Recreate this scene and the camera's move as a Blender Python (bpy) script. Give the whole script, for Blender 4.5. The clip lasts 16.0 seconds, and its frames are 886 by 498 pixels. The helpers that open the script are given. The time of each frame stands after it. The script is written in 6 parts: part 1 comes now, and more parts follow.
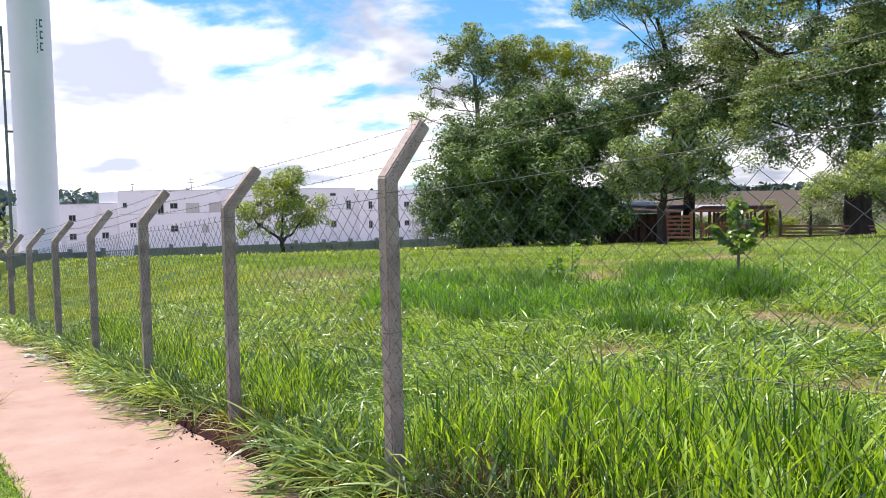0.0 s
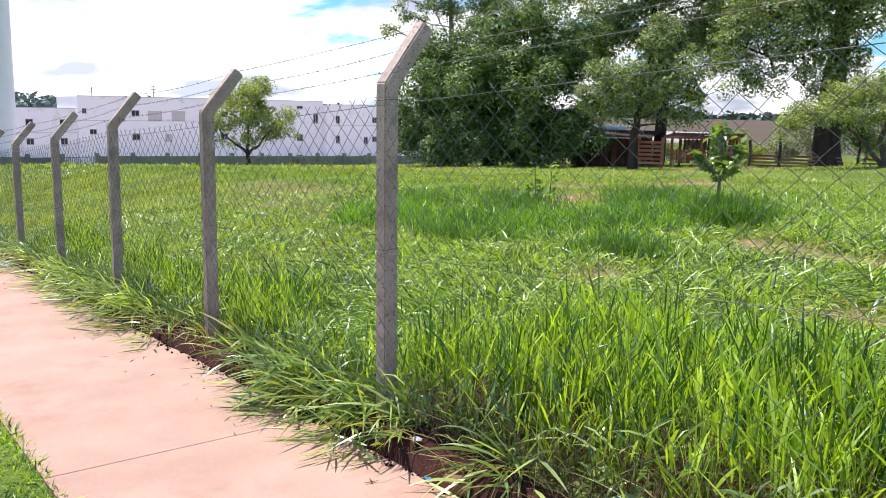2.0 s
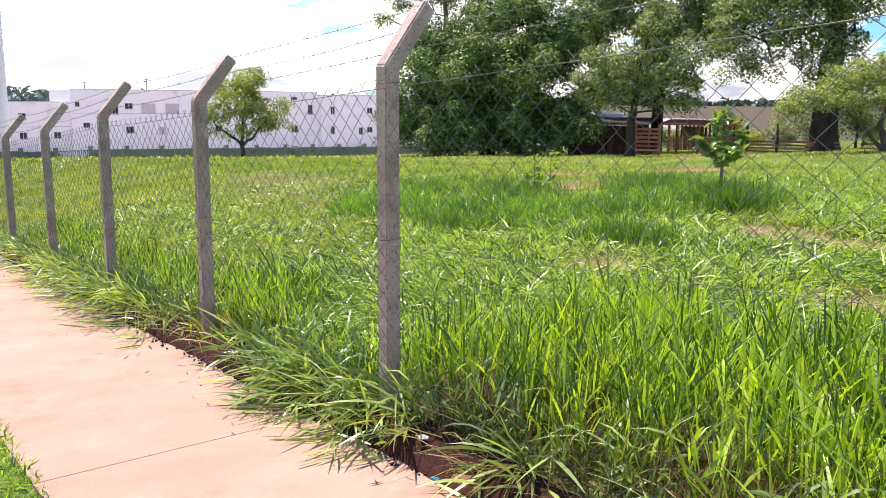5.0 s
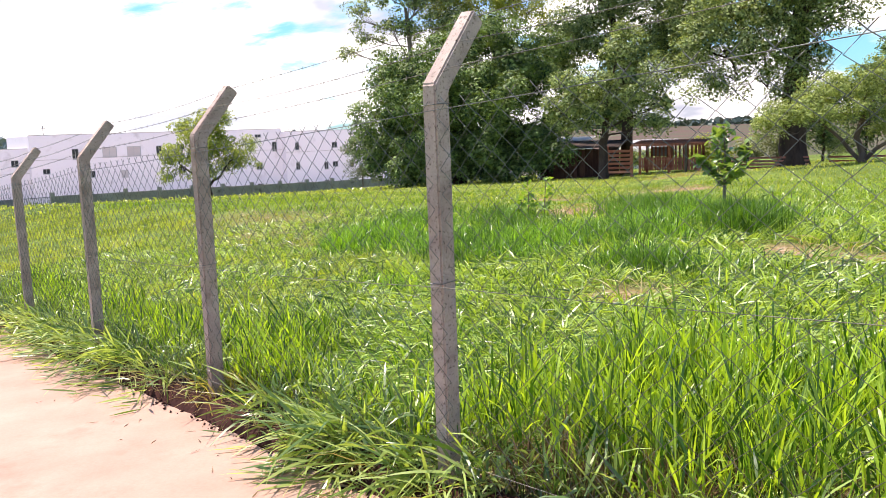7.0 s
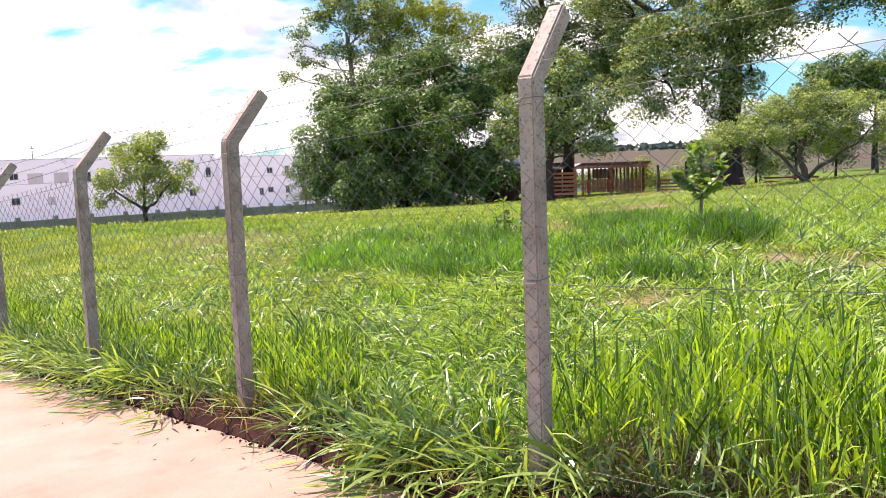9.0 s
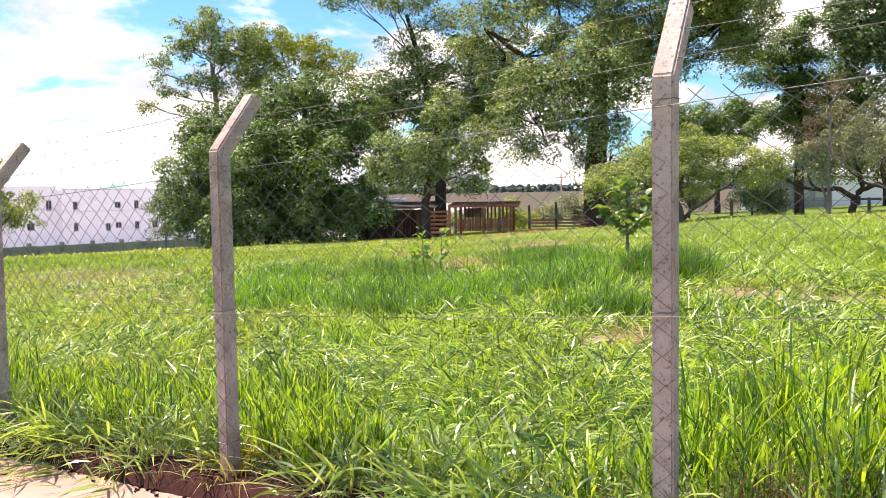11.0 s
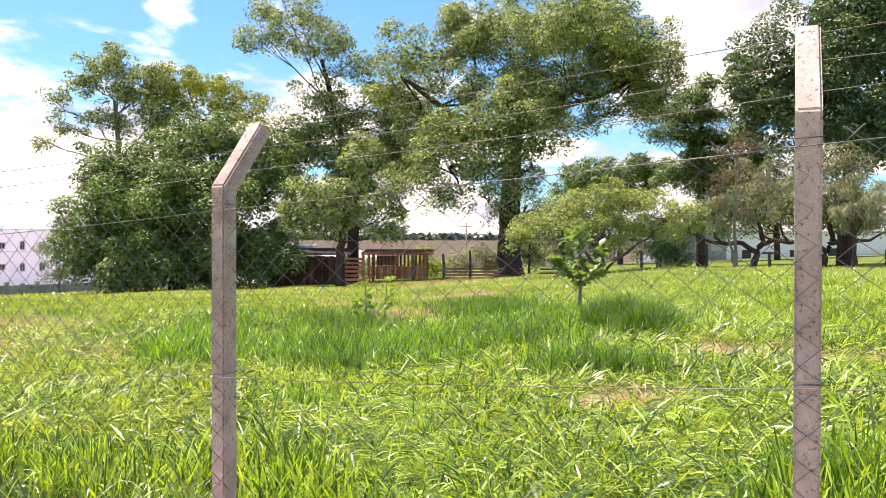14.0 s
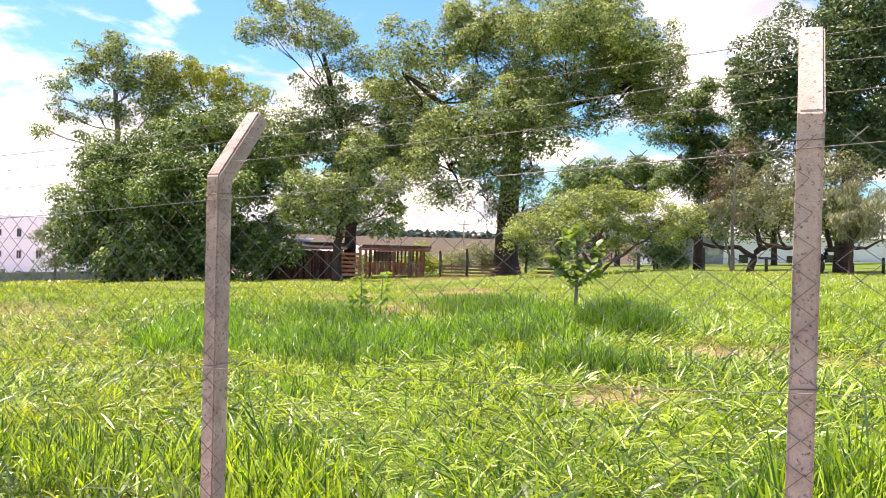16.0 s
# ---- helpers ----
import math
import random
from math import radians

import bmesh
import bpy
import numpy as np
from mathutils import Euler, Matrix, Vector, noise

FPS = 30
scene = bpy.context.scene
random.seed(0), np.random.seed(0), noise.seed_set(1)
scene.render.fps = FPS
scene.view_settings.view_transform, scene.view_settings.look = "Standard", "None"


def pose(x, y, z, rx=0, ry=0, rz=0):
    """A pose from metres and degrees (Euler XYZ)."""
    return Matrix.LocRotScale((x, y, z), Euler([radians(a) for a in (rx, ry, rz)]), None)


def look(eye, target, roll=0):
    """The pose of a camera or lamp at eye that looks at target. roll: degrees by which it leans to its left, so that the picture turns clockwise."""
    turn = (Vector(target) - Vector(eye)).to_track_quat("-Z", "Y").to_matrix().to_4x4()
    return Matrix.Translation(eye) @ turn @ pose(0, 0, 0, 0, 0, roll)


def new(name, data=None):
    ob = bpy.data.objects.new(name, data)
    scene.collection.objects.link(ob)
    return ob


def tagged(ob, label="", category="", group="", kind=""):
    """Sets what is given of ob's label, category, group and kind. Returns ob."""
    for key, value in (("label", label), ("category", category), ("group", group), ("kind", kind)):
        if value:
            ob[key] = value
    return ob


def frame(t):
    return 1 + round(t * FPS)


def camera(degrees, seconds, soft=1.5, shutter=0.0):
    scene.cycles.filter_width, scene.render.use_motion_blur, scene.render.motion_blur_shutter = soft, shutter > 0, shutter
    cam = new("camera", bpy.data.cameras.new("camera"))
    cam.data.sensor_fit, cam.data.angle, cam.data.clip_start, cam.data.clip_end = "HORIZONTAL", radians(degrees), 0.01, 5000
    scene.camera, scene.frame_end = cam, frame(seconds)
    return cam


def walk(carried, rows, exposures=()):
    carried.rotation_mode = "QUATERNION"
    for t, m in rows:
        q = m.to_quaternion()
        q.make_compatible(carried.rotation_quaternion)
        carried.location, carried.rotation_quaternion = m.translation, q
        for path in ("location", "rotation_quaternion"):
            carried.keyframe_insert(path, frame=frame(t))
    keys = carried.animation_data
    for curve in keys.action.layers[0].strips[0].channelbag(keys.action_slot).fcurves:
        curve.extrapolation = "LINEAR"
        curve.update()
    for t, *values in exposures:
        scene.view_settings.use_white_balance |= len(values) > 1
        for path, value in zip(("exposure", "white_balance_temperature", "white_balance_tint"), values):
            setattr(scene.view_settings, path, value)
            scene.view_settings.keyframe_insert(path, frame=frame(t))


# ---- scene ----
cam = camera(55.5, 16.0, soft=0.75)
PATH = [
    (0, (4.013, -2.405, 1.9), (2.368, -1.275, 1.77), -1.1),
    (0.5, (3.953, -2.379, 1.88), (2.277, -1.302, 1.703), 0.3),
    (1, (3.814, -2.349, 1.849), (2.208, -1.197, 1.545), 1.4),
    (1.5, (3.745, -2.396, 1.858), (2.16, -1.218, 1.541), 1.4),
    (2, (3.713, -2.421, 1.857), (2.134, -1.236, 1.536), 1.0),
    (2.5, (3.672, -2.385, 1.859), (2.094, -1.2, 1.535), 0.1),
    (3, (3.644, -2.367, 1.858), (2.068, -1.182, 1.526), 0.1),
    (3.5, (3.633, -2.355, 1.856), (2.056, -1.174, 1.513), 0.0),
    (4, (3.625, -2.348, 1.849), (2.049, -1.169, 1.496), 0.1),
    (4.2, (3.604, -2.325, 1.844), (2.027, -1.15, 1.484), 0.1),
    (6.3, (3.13, -2.381, 1.809), (1.599, -1.127, 1.519), -0.4),
    (6.5, (2.976, -2.305, 1.819), (1.444, -1.053, 1.532), -1.4),
    (7, (2.855, -2.346, 1.795), (1.324, -1.089, 1.52), -2.0),
    (7.5, (2.705, -2.496, 1.776), (1.196, -1.205, 1.542), -4.7),
    (8, (2.532, -2.56, 1.756), (1.062, -1.226, 1.509), -3.7),
    (8.2, (2.531, -2.612, 1.747), (1.068, -1.271, 1.5), -3.2),
    (10.3, (1.504, -2.976, 1.599), (0.217, -1.454, 1.442), -1.1),
    (10.5, (1.371, -2.955, 1.604), (0.123, -1.4, 1.449), -1.0),
    (11, (1.149, -3.011, 1.593), (-0.021, -1.395, 1.456), -1.0),
    (11.5, (0.951, -3.07, 1.606), (-0.151, -1.406, 1.479), -0.9),
    (12, (0.74, -2.997, 1.593), (-0.338, -1.315, 1.514), -0.8),
    (12.5, (0.563, -2.958, 1.584), (-0.485, -1.256, 1.529), -0.6),
    (13, (0.378, -2.974, 1.594), (-0.626, -1.245, 1.553), -0.6),
    (13.5, (0.305, -2.955, 1.601), (-0.679, -1.214, 1.568), -0.2),
    (14, (0.28, -2.927, 1.593), (-0.692, -1.18, 1.567), 0.1),
    (14.5, (0.272, -2.904, 1.593), (-0.696, -1.154, 1.567), 0.8),
    (15, (0.272, -2.907, 1.589), (-0.695, -1.157, 1.563), 1.0),
    (15.5, (0.267, -2.898, 1.587), (-0.698, -1.147, 1.557), 1.1),
    (16, (0.272, -2.898, 1.583), (-0.695, -1.147, 1.551), 1.5),
]
EXPOSURE = [(0.0, 0.60, 6500, 14), (1.0, 0.66, 6450, 13), (2.2, 0.70, 6450, 13), (3.5, 0.75, 6650, 15), (7.0, 0.95, 6950, 19), (10.5, 1.02, 7150, 21), (11.5, 1.20, 7250, 22),
            (12.5, 1.02, 7250, 23), (13.1, 1.22, 7300, 24), (13.6, 1.28, 7350, 24), (14.2, 1.14, 7400, 24), (16.0, 1.24, 7500, 25)]
walk(cam, [(t, look(eye, target, roll)) for t, eye, target, roll in PATH], EXPOSURE)

# ---- light: high sun to the west, broken cumulus ----
SUN_AZ, SUN_EL = radians(190), radians(67)      # azimuth counted from +x towards +y
sun_data = bpy.data.lights.new("sun", "SUN")
sun_data.energy, sun_data.angle, sun_data.color = 4.4, radians(0.53), (1.0, 0.95, 0.87)
sun = new("sun", sun_data)
sun_way = Vector((math.cos(SUN_AZ) * math.cos(SUN_EL), math.sin(SUN_AZ) * math.cos(SUN_EL), math.sin(SUN_EL)))
sun.matrix_world = look(sun_way * 100, (0, 0, 0))

world = bpy.data.worlds.new("world")
scene.world = world
world.use_nodes = True
wt = world.node_tree
wt.nodes.clear()


def wnode(kind, **values):
    n = wt.nodes.new(kind)
    for k, v in values.items():
        n.inputs[k].default_value = v
    return n


def wmath(op, a, b=None, clamp=False):
    n = wt.nodes.new("ShaderNodeMath")
    n.operation, n.use_clamp = op, clamp
    for i, v in enumerate((a, b)):
        if v is None:
            continue
        if isinstance(v, (int, float)):
            n.inputs[i].default_value = v
        else:
            wt.links.new(v, n.inputs[i])
    return n.outputs[0]


w_sky = wt.nodes.new("ShaderNodeTexSky")
w_sky.sky_type, w_sky.sun_disc = "NISHITA", False
w_sky.sun_elevation, w_sky.sun_rotation = SUN_EL, radians(90) - SUN_AZ
w_sky.air_density, w_sky.dust_density, w_sky.ozone_density = 1.0, 0.6, 2.2
w_co = wt.nodes.new("ShaderNodeTexCoord")
w_sep = wt.nodes.new("ShaderNodeSeparateXYZ")
wt.links.new(w_co.outputs["Generated"], w_sep.inputs[0])
# the clouds lie on a flat layer overhead
w_low = wmath("MAXIMUM", w_sep.outputs[2], 0.0)
w_den = wmath("ADD", w_low, 0.22)
w_u = wmath("DIVIDE", w_sep.outputs[0], w_den)
w_v = wmath("DIVIDE", w_sep.outputs[1], w_den)
w_vec = wt.nodes.new("ShaderNodeCombineXYZ")
wt.links.new(w_u, w_vec.inputs[0])
wt.links.new(w_v, w_vec.inputs[1])
w_map = wt.nodes.new("ShaderNodeMapping")
w_map.inputs["Location"].default_value = (1.3, 0.4, 0.0)
wt.links.new(w_vec.outputs[0], w_map.inputs[0])
w_big = wnode("ShaderNodeTexNoise", Scale=1.5, Detail=9.0, Roughness=0.56, Distortion=0.25)
wt.links.new(w_map.outputs[0], w_big.inputs["Vector"])
w_shade = wnode("ShaderNodeTexNoise", Scale=1.7, Detail=4.0, Roughness=0.5)
wt.links.new(w_map.outputs[0], w_shade.inputs["Vector"])
# more cover towards the sun's side and near the horizon
w_wr = wt.nodes.new("ShaderNodeMapRange")
w_wr.inputs["From Min"].default_value, w_wr.inputs["From Max"].default_value = -0.84, -0.97
w_wr.inputs["To Min"].default_value, w_wr.inputs["To Max"].default_value = 0.03, 0.22
wt.links.new(w_sep.outputs[0], w_wr.inputs["Value"])
w_west = w_wr.outputs[0]
w_hor = wmath("MULTIPLY", wmath("SUBTRACT", 1.0, wmath("MULTIPLY", w_low, 5.0, True)), 0.22)
w_cov = wmath("ADD", wmath("ADD", w_big.outputs["Fac"], w_west), w_hor)
for way, wide, core, more in (((-0.19, 0.96, 0.22), 0.12, 0.03, 0.15), ((-0.707, 0.663, 0.246), 0.04, 0.0, 0.10), ((-0.436, 0.863, 0.268), 0.06, 0.0, 0.15), ((-0.64, 0.75, 0.155), 0.10, 0.02, 0.08)):
    w_dot = wt.nodes.new("ShaderNodeVectorMath")
    w_dot.operation = "DOT_PRODUCT"
    w_dot.inputs[1].default_value = Vector(way).normalized()
    wt.links.new(w_co.outputs["Generated"], w_dot.inputs[0])
    w_puff = wt.nodes.new("ShaderNodeMapRange")
    w_puff.interpolation_type = "SMOOTHSTEP"
    w_puff.inputs["From Min"].default_value, w_puff.inputs["From Max"].default_value = math.cos(wide), math.cos(core)
    w_puff.inputs["To Max"].default_value = more
    wt.links.new(w_dot.outputs["Value"], w_puff.inputs["Value"])
    w_cov = wmath("ADD", w_cov, w_puff.outputs[0])
w_ramp = wt.nodes.new("ShaderNodeMapRange")
w_ramp.interpolation_type = "SMOOTHSTEP"
w_ramp.inputs["From Min"].default_value, w_ramp.inputs["From Max"].default_value = 0.56, 0.68
wt.links.new(w_cov, w_ramp.inputs["Value"])
w_tone = wt.nodes.new("ShaderNodeMapRange")
w_tone.inputs["From Min"].default_value, w_tone.inputs["From Max"].default_value = 0.44, 0.64
w_tone.inputs["To Min"].default_value, w_tone.inputs["To Max"].default_value = 1.35, 0.10
wt.links.new(w_shade.outputs["Fac"], w_tone.inputs["Value"])
w_cloud = wt.nodes.new("ShaderNodeMix")
w_cloud.data_type = "RGBA"
w_cloud.inputs["A"].default_value, w_cloud.inputs["B"].default_value = (0.42, 0.46, 0.55, 1), (1.0, 1.0, 1.0, 1)
wt.links.new(wmath("SUBTRACT", w_tone.outputs[0], 0.3, True), w_cloud.inputs["Factor"])
w_bg_sky = wnode("ShaderNodeBackground", Strength=0.088)
w_tint = wt.nodes.new("ShaderNodeMix")
w_tint.data_type, w_tint.blend_type = "RGBA", "MULTIPLY"
w_tint.inputs["Factor"].default_value = 1.0
w_tint.inputs["B"].default_value = (0.52, 0.98, 1.32, 1)
wt.links.new(w_sky.outputs[0], w_tint.inputs["A"])
wt.links.new(w_tint.outputs["Result"], w_bg_sky.inputs["Color"])
w_bg_cloud = wnode("ShaderNodeBackground", Strength=0.72)
wt.links.new(w_cloud.outputs["Result"], w_bg_cloud.inputs["Color"])
# clouds shine more on the side of the sun
w_glow = wt.nodes.new("ShaderNodeMapRange")
w_glow.inputs["From Min"].default_value, w_glow.inputs["From Max"].default_value = -0.75, -0.97
w_glow.inputs["To Min"].default_value, w_glow.inputs["To Max"].default_value = 0.86, 1.2
wt.links.new(w_sep.outputs[0], w_glow.inputs["Value"])
wt.links.new(w_glow.outputs[0], w_bg_cloud.inputs["Strength"])
w_mix = wt.nodes.new("ShaderNodeMixShader")
wt.links.new(w_ramp.outputs[0], w_mix.inputs[0])
wt.links.new(w_bg_sky.outputs[0], w_mix.inputs[1])
wt.links.new(w_bg_cloud.outputs[0], w_mix.inputs[2])
w_out = wt.nodes.new("ShaderNodeOutputWorld")
wt.links.new(w_mix.outputs[0], w_out.inputs[0])


# ---- materials ----
def material(name, dark, light, rough=0.85, scale=6.0, fine=60.0, bump=0.2, metal=0.0, spots=None, spot_scale=3.0, spot_from=0.6,
             spot_to=0.7, piece=0.0, through_light=0.0, stretch=(1, 1, 1), island=0.0, specular=0.5, blotch=None):
    """A surface of two mixed colours: broad noise, fine grain and relief, stains; piece and island vary it from part to part."""
    m = bpy.data.materials.new(name)
    m.use_nodes = True
    t = m.node_tree
    bsdf = t.nodes["Principled BSDF"]
    out = t.nodes["Material Output"]
    bsdf.inputs["Roughness"].default_value, bsdf.inputs["Metallic"].default_value = rough, metal
    bsdf.inputs["Specular IOR Level"].default_value = specular
    geo = t.nodes.new("ShaderNodeNewGeometry")
    mapping = t.nodes.new("ShaderNodeMapping")
    mapping.inputs["Scale"].default_value = stretch
    t.links.new(geo.outputs["Position"], mapping.inputs[0])

    def tex(s, detail, roughness=0.6):
        n = t.nodes.new("ShaderNodeTexNoise")
        n.inputs["Scale"].default_value, n.inputs["Detail"].default_value, n.inputs["Roughness"].default_value = s, detail, roughness
        t.links.new(mapping.outputs[0], n.inputs["Vector"])
        return n.outputs["Fac"]

    def calc(op, a, b, clamp=False):
        n = t.nodes.new("ShaderNodeMath")
        n.operation, n.use_clamp = op, clamp
        for i, v in enumerate((a, b)):
            if isinstance(v, (int, float)):
                n.inputs[i].default_value = v
            else:
                t.links.new(v, n.inputs[i])
        return n.outputs[0]

    grain = tex(fine, 3)
    factor = calc("ADD", calc("MULTIPLY", calc("SUBTRACT", tex(scale, 4), 0.5), 1.8), calc("MULTIPLY", grain, 0.6))
    factor = calc("ADD", factor, 0.2)
    if piece:
        info = t.nodes.new("ShaderNodeObjectInfo")
        factor = calc("ADD", factor, calc("MULTIPLY", calc("SUBTRACT", info.outputs["Random"], 0.5), piece))
    if island:
        factor = calc("ADD", factor, calc("MULTIPLY", calc("SUBTRACT", geo.outputs["Random Per Island"], 0.5), island))
    clamped = calc("MAXIMUM", calc("MINIMUM", factor, 1.0), 0.0)
    mix = t.nodes.new("ShaderNodeMix")
    mix.data_type = "RGBA"
    mix.inputs["A"].default_value, mix.inputs["B"].default_value = (*dark, 1), (*light, 1)
    t.links.new(clamped, mix.inputs["Factor"])
    colour = mix.outputs["Result"]
    if spots:
        ramp = t.nodes.new("ShaderNodeMapRange")
        ramp.inputs["From Min"].default_value, ramp.inputs["From Max"].default_value = spot_from, spot_to
        t.links.new(tex(spot_scale, 6, 0.65), ramp.inputs["Value"])
        over = t.nodes.new("ShaderNodeMix")
        over.data_type = "RGBA"
        over.inputs["B"].default_value = (*spots, 1)
        t.links.new(ramp.outputs[0], over.inputs["Factor"])
        t.links.new(colour, over.inputs["A"])
        colour = over.outputs["Result"]
    if blotch:
        ramp = t.nodes.new("ShaderNodeMapRange")
        ramp.inputs["From Min"].default_value, ramp.inputs["From Max"].default_value = 0.54, 0.66
        ramp.inputs["To Max"].default_value = 0.5
        t.links.new(tex(5.5, 7, 0.7), ramp.inputs["Value"])
        over = t.nodes.new("ShaderNodeMix")
        over.data_type = "RGBA"
        over.inputs["B"].default_value = (*blotch, 1)
        t.links.new(ramp.outputs[0], over.inputs["Factor"])
        t.links.new(colour, over.inputs["A"])
        colour = over.outputs["Result"]
    t.links.new(colour, bsdf.inputs["Base Color"])
    if bump:
        b = t.nodes.new("ShaderNodeBump")
        b.inputs["Strength"].default_value, b.inputs["Distance"].default_value = bump, 0.01
        t.links.new(grain, b.inputs["Height"])
        t.links.new(b.outputs[0], bsdf.inputs["Normal"])
    if through_light:
        tr = t.nodes.new("ShaderNodeBsdfTranslucent")
        bright = t.nodes.new("ShaderNodeMix")
        bright.data_type, bright.blend_type = "RGBA", "MULTIPLY"
        bright.inputs["Factor"].default_value = 1.0
        bright.inputs["B"].default_value = (1.9, 1.75, 0.7, 1)
        t.links.new(colour, bright.inputs["A"])
        t.links.new(bright.outputs["Result"], tr.inputs["Color"])
        ms = t.nodes.new("ShaderNodeMixShader")
        ms.inputs[0].default_value = through_light
        t.links.new(bsdf.outputs[0], ms.inputs[1])
        t.links.new(tr.outputs[0], ms.inputs[2])
        t.links.new(ms.outputs[0], out.inputs[0])
    return m


def blades(name, dark, light, island=1.0, through_light=0.35, rough=0.4, specular=0.4, scale=0.35):
    return material(name, dark, light, rough=rough, scale=scale, fine=9.0, bump=0, island=island, through_light=through_light, specular=specular)


M_CONCRETE = material("weathered_concrete", (0.30, 0.215, 0.185), (0.60, 0.475, 0.415), rough=0.95, scale=5, fine=90, bump=0.35, spots=(0.15, 0.11, 0.09), spot_scale=62, spot_from=0.56, spot_to=0.66, piece=0.3, specular=0.25, blotch=(0.19, 0.135, 0.115))
M_PATH = material("red_dusted_concrete", (0.36, 0.21, 0.155), (0.485, 0.32, 0.25), rough=0.9, scale=1.3, fine=45, bump=0.25, spots=(0.34, 0.17, 0.12), spot_scale=1.7, spot_from=0.55, spot_to=0.8, piece=0.06)
# red earth with the shade of the overhanging grass put into its colour
M_BEAM = material("shade_darkened_red_earth", (0.022, 0.009, 0.008), (0.075, 0.031, 0.026), rough=0.97, scale=5, fine=40, bump=0.9, specular=0.1)
M_WIRE = material("galvanised_wire", (0.11, 0.108, 0.10), (0.25, 0.245, 0.23), rough=0.42, scale=9, fine=120, bump=0, metal=0.6)
M_BRICK = material("weathered_brick", (0.16, 0.075, 0.05), (0.28, 0.15, 0.11), rough=0.95, scale=12, fine=60, bump=0.6, specular=0.2)
M_RUST = material("rusty_barbed_wire", (0.10, 0.09, 0.08), (0.30, 0.27, 0.24), rough=0.6, scale=11, fine=150, bump=0, metal=0.5)
M_GRASS = blades("tall_grass", (0.030, 0.095, 0.006), (0.40, 0.56, 0.05), island=1.8, through_light=0.38, rough=0.42, specular=0.75, scale=0.9)
M_SPRAWL = blades("sprawling_grass", (0.035, 0.092, 0.010), (0.38, 0.51, 0.085), island=1.8, through_light=0.31, rough=0.40, specular=0.8, scale=1.1)
M_GRASS_DEEP = blades("deep_green_grass", (0.06, 0.135, 0.012), (0.31, 0.42, 0.045), through_light=0.40, scale=0.8)
M_STAND = blades("stand_grass", (0.022, 0.085, 0.006), (0.25, 0.46, 0.04), island=1.7, through_light=0.36, scale=1.1, rough=0.36, specular=0.6)
M_RISE = blades("rise_grass", (0.075, 0.155, 0.014), (0.34, 0.48, 0.06), island=1.3, through_light=0.38, scale=0.8, rough=0.42, specular=0.9)
M_TUSSOCK = blades("blue_green_tussock", (0.026, 0.082, 0.010), (0.17, 0.33, 0.035), through_light=0.30, scale=2.0)
M_LAWN = blades("short_grass", (0.14, 0.205, 0.022), (0.46, 0.50, 0.10), island=1.3, through_light=0.36, scale=0.6, rough=0.34, specular=0.65)
M_VERGE = blades("verge_grass", (0.085, 0.165, 0.030), (0.40, 0.51, 0.14), island=1.5, through_light=0.32, rough=0.38, specular=1.0)
M_DRY = blades("dry_grass", (0.26, 0.20, 0.09), (0.42, 0.34, 0.16), through_light=0.2)
M_YELLOWING = blades("yellowing_grass", (0.24, 0.23, 0.05), (0.46, 0.43, 0.12), through_light=0.35)
M_BARK = material("dark_bark", (0.042, 0.027, 0.022), (0.115, 0.076, 0.060), rough=0.97, scale=4, fine=26, bump=1.0, stretch=(1, 1, 0.25), specular=0.15)
M_MID_BARK = material("brown_bark", (0.075, 0.052, 0.040), (0.19, 0.14, 0.11), rough=0.95, scale=4, fine=26, bump=0.8, stretch=(1, 1, 0.25), specular=0.2)
M_PALE_BARK = material("pale_bark", (0.13, 0.10, 0.08), (0.28, 0.23, 0.19), rough=0.95, scale=4, fine=26, bump=0.8, stretch=(1, 1, 0.25))
M_LEAF_DARK = blades("dark_green_leaves", (0.020, 0.048, 0.014), (0.25, 0.36, 0.10), island=0.8, through_light=0.15, rough=0.5, specular=0.3, scale=1.4)
M_LEAF_MID = blades("mid_green_leaves", (0.045, 0.082, 0.027), (0.41, 0.49, 0.20), island=0.9, through_light=0.23, rough=0.5, specular=0.3, scale=1.4)
M_LEAF_DEEP = blades("deep_green_leaves", (0.020, 0.046, 0.018), (0.18, 0.26, 0.10), island=0.7, through_light=0.16, rough=0.45, specular=0.4, scale=1.1)
# pale blue-grey because distance haze is mixed into the leaf colour
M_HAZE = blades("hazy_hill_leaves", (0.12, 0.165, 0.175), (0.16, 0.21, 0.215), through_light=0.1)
M_LEAF_LIME = blades("lime_green_leaves", (0.125, 0.165, 0.024), (0.41, 0.45, 0.08), island=0.6, through_light=0.22, rough=0.5, specular=0.2, scale=1.1)
M_LEAF_OLIVE = blades("olive_needles", (0.11, 0.125, 0.06), (0.31, 0.33, 0.19), through_light=0.22)
M_LEAF_RED = blades("reddish_twigs", (0.12, 0.07, 0.045), (0.26, 0.17, 0.11), through_light=0.2)
M_LEAF_BIG = blades("glossy_broad_leaves", (0.09, 0.16, 0.04), (0.36, 0.50, 0.14), through_light=0.32, rough=0.3, specular=0.8, scale=3.0)
M_WEED = blades("lime_weed_leaves", (0.12, 0.22, 0.03), (0.31, 0.46, 0.08), through_light=0.40, rough=0.45, specular=0.3, scale=3.0)
M_THATCH = blades("brown_dead_stems", (0.07, 0.042, 0.022), (0.22, 0.145, 0.07), island=1.2, through_light=0.1, rough=0.7, specular=0.2)
M_LEAF_PALE = blades("pale_green_leaves", (0.11, 0.155, 0.045), (0.45, 0.52, 0.18), island=0.9, through_light=0.24, rough=0.5, specular=0.2, scale=1.6)
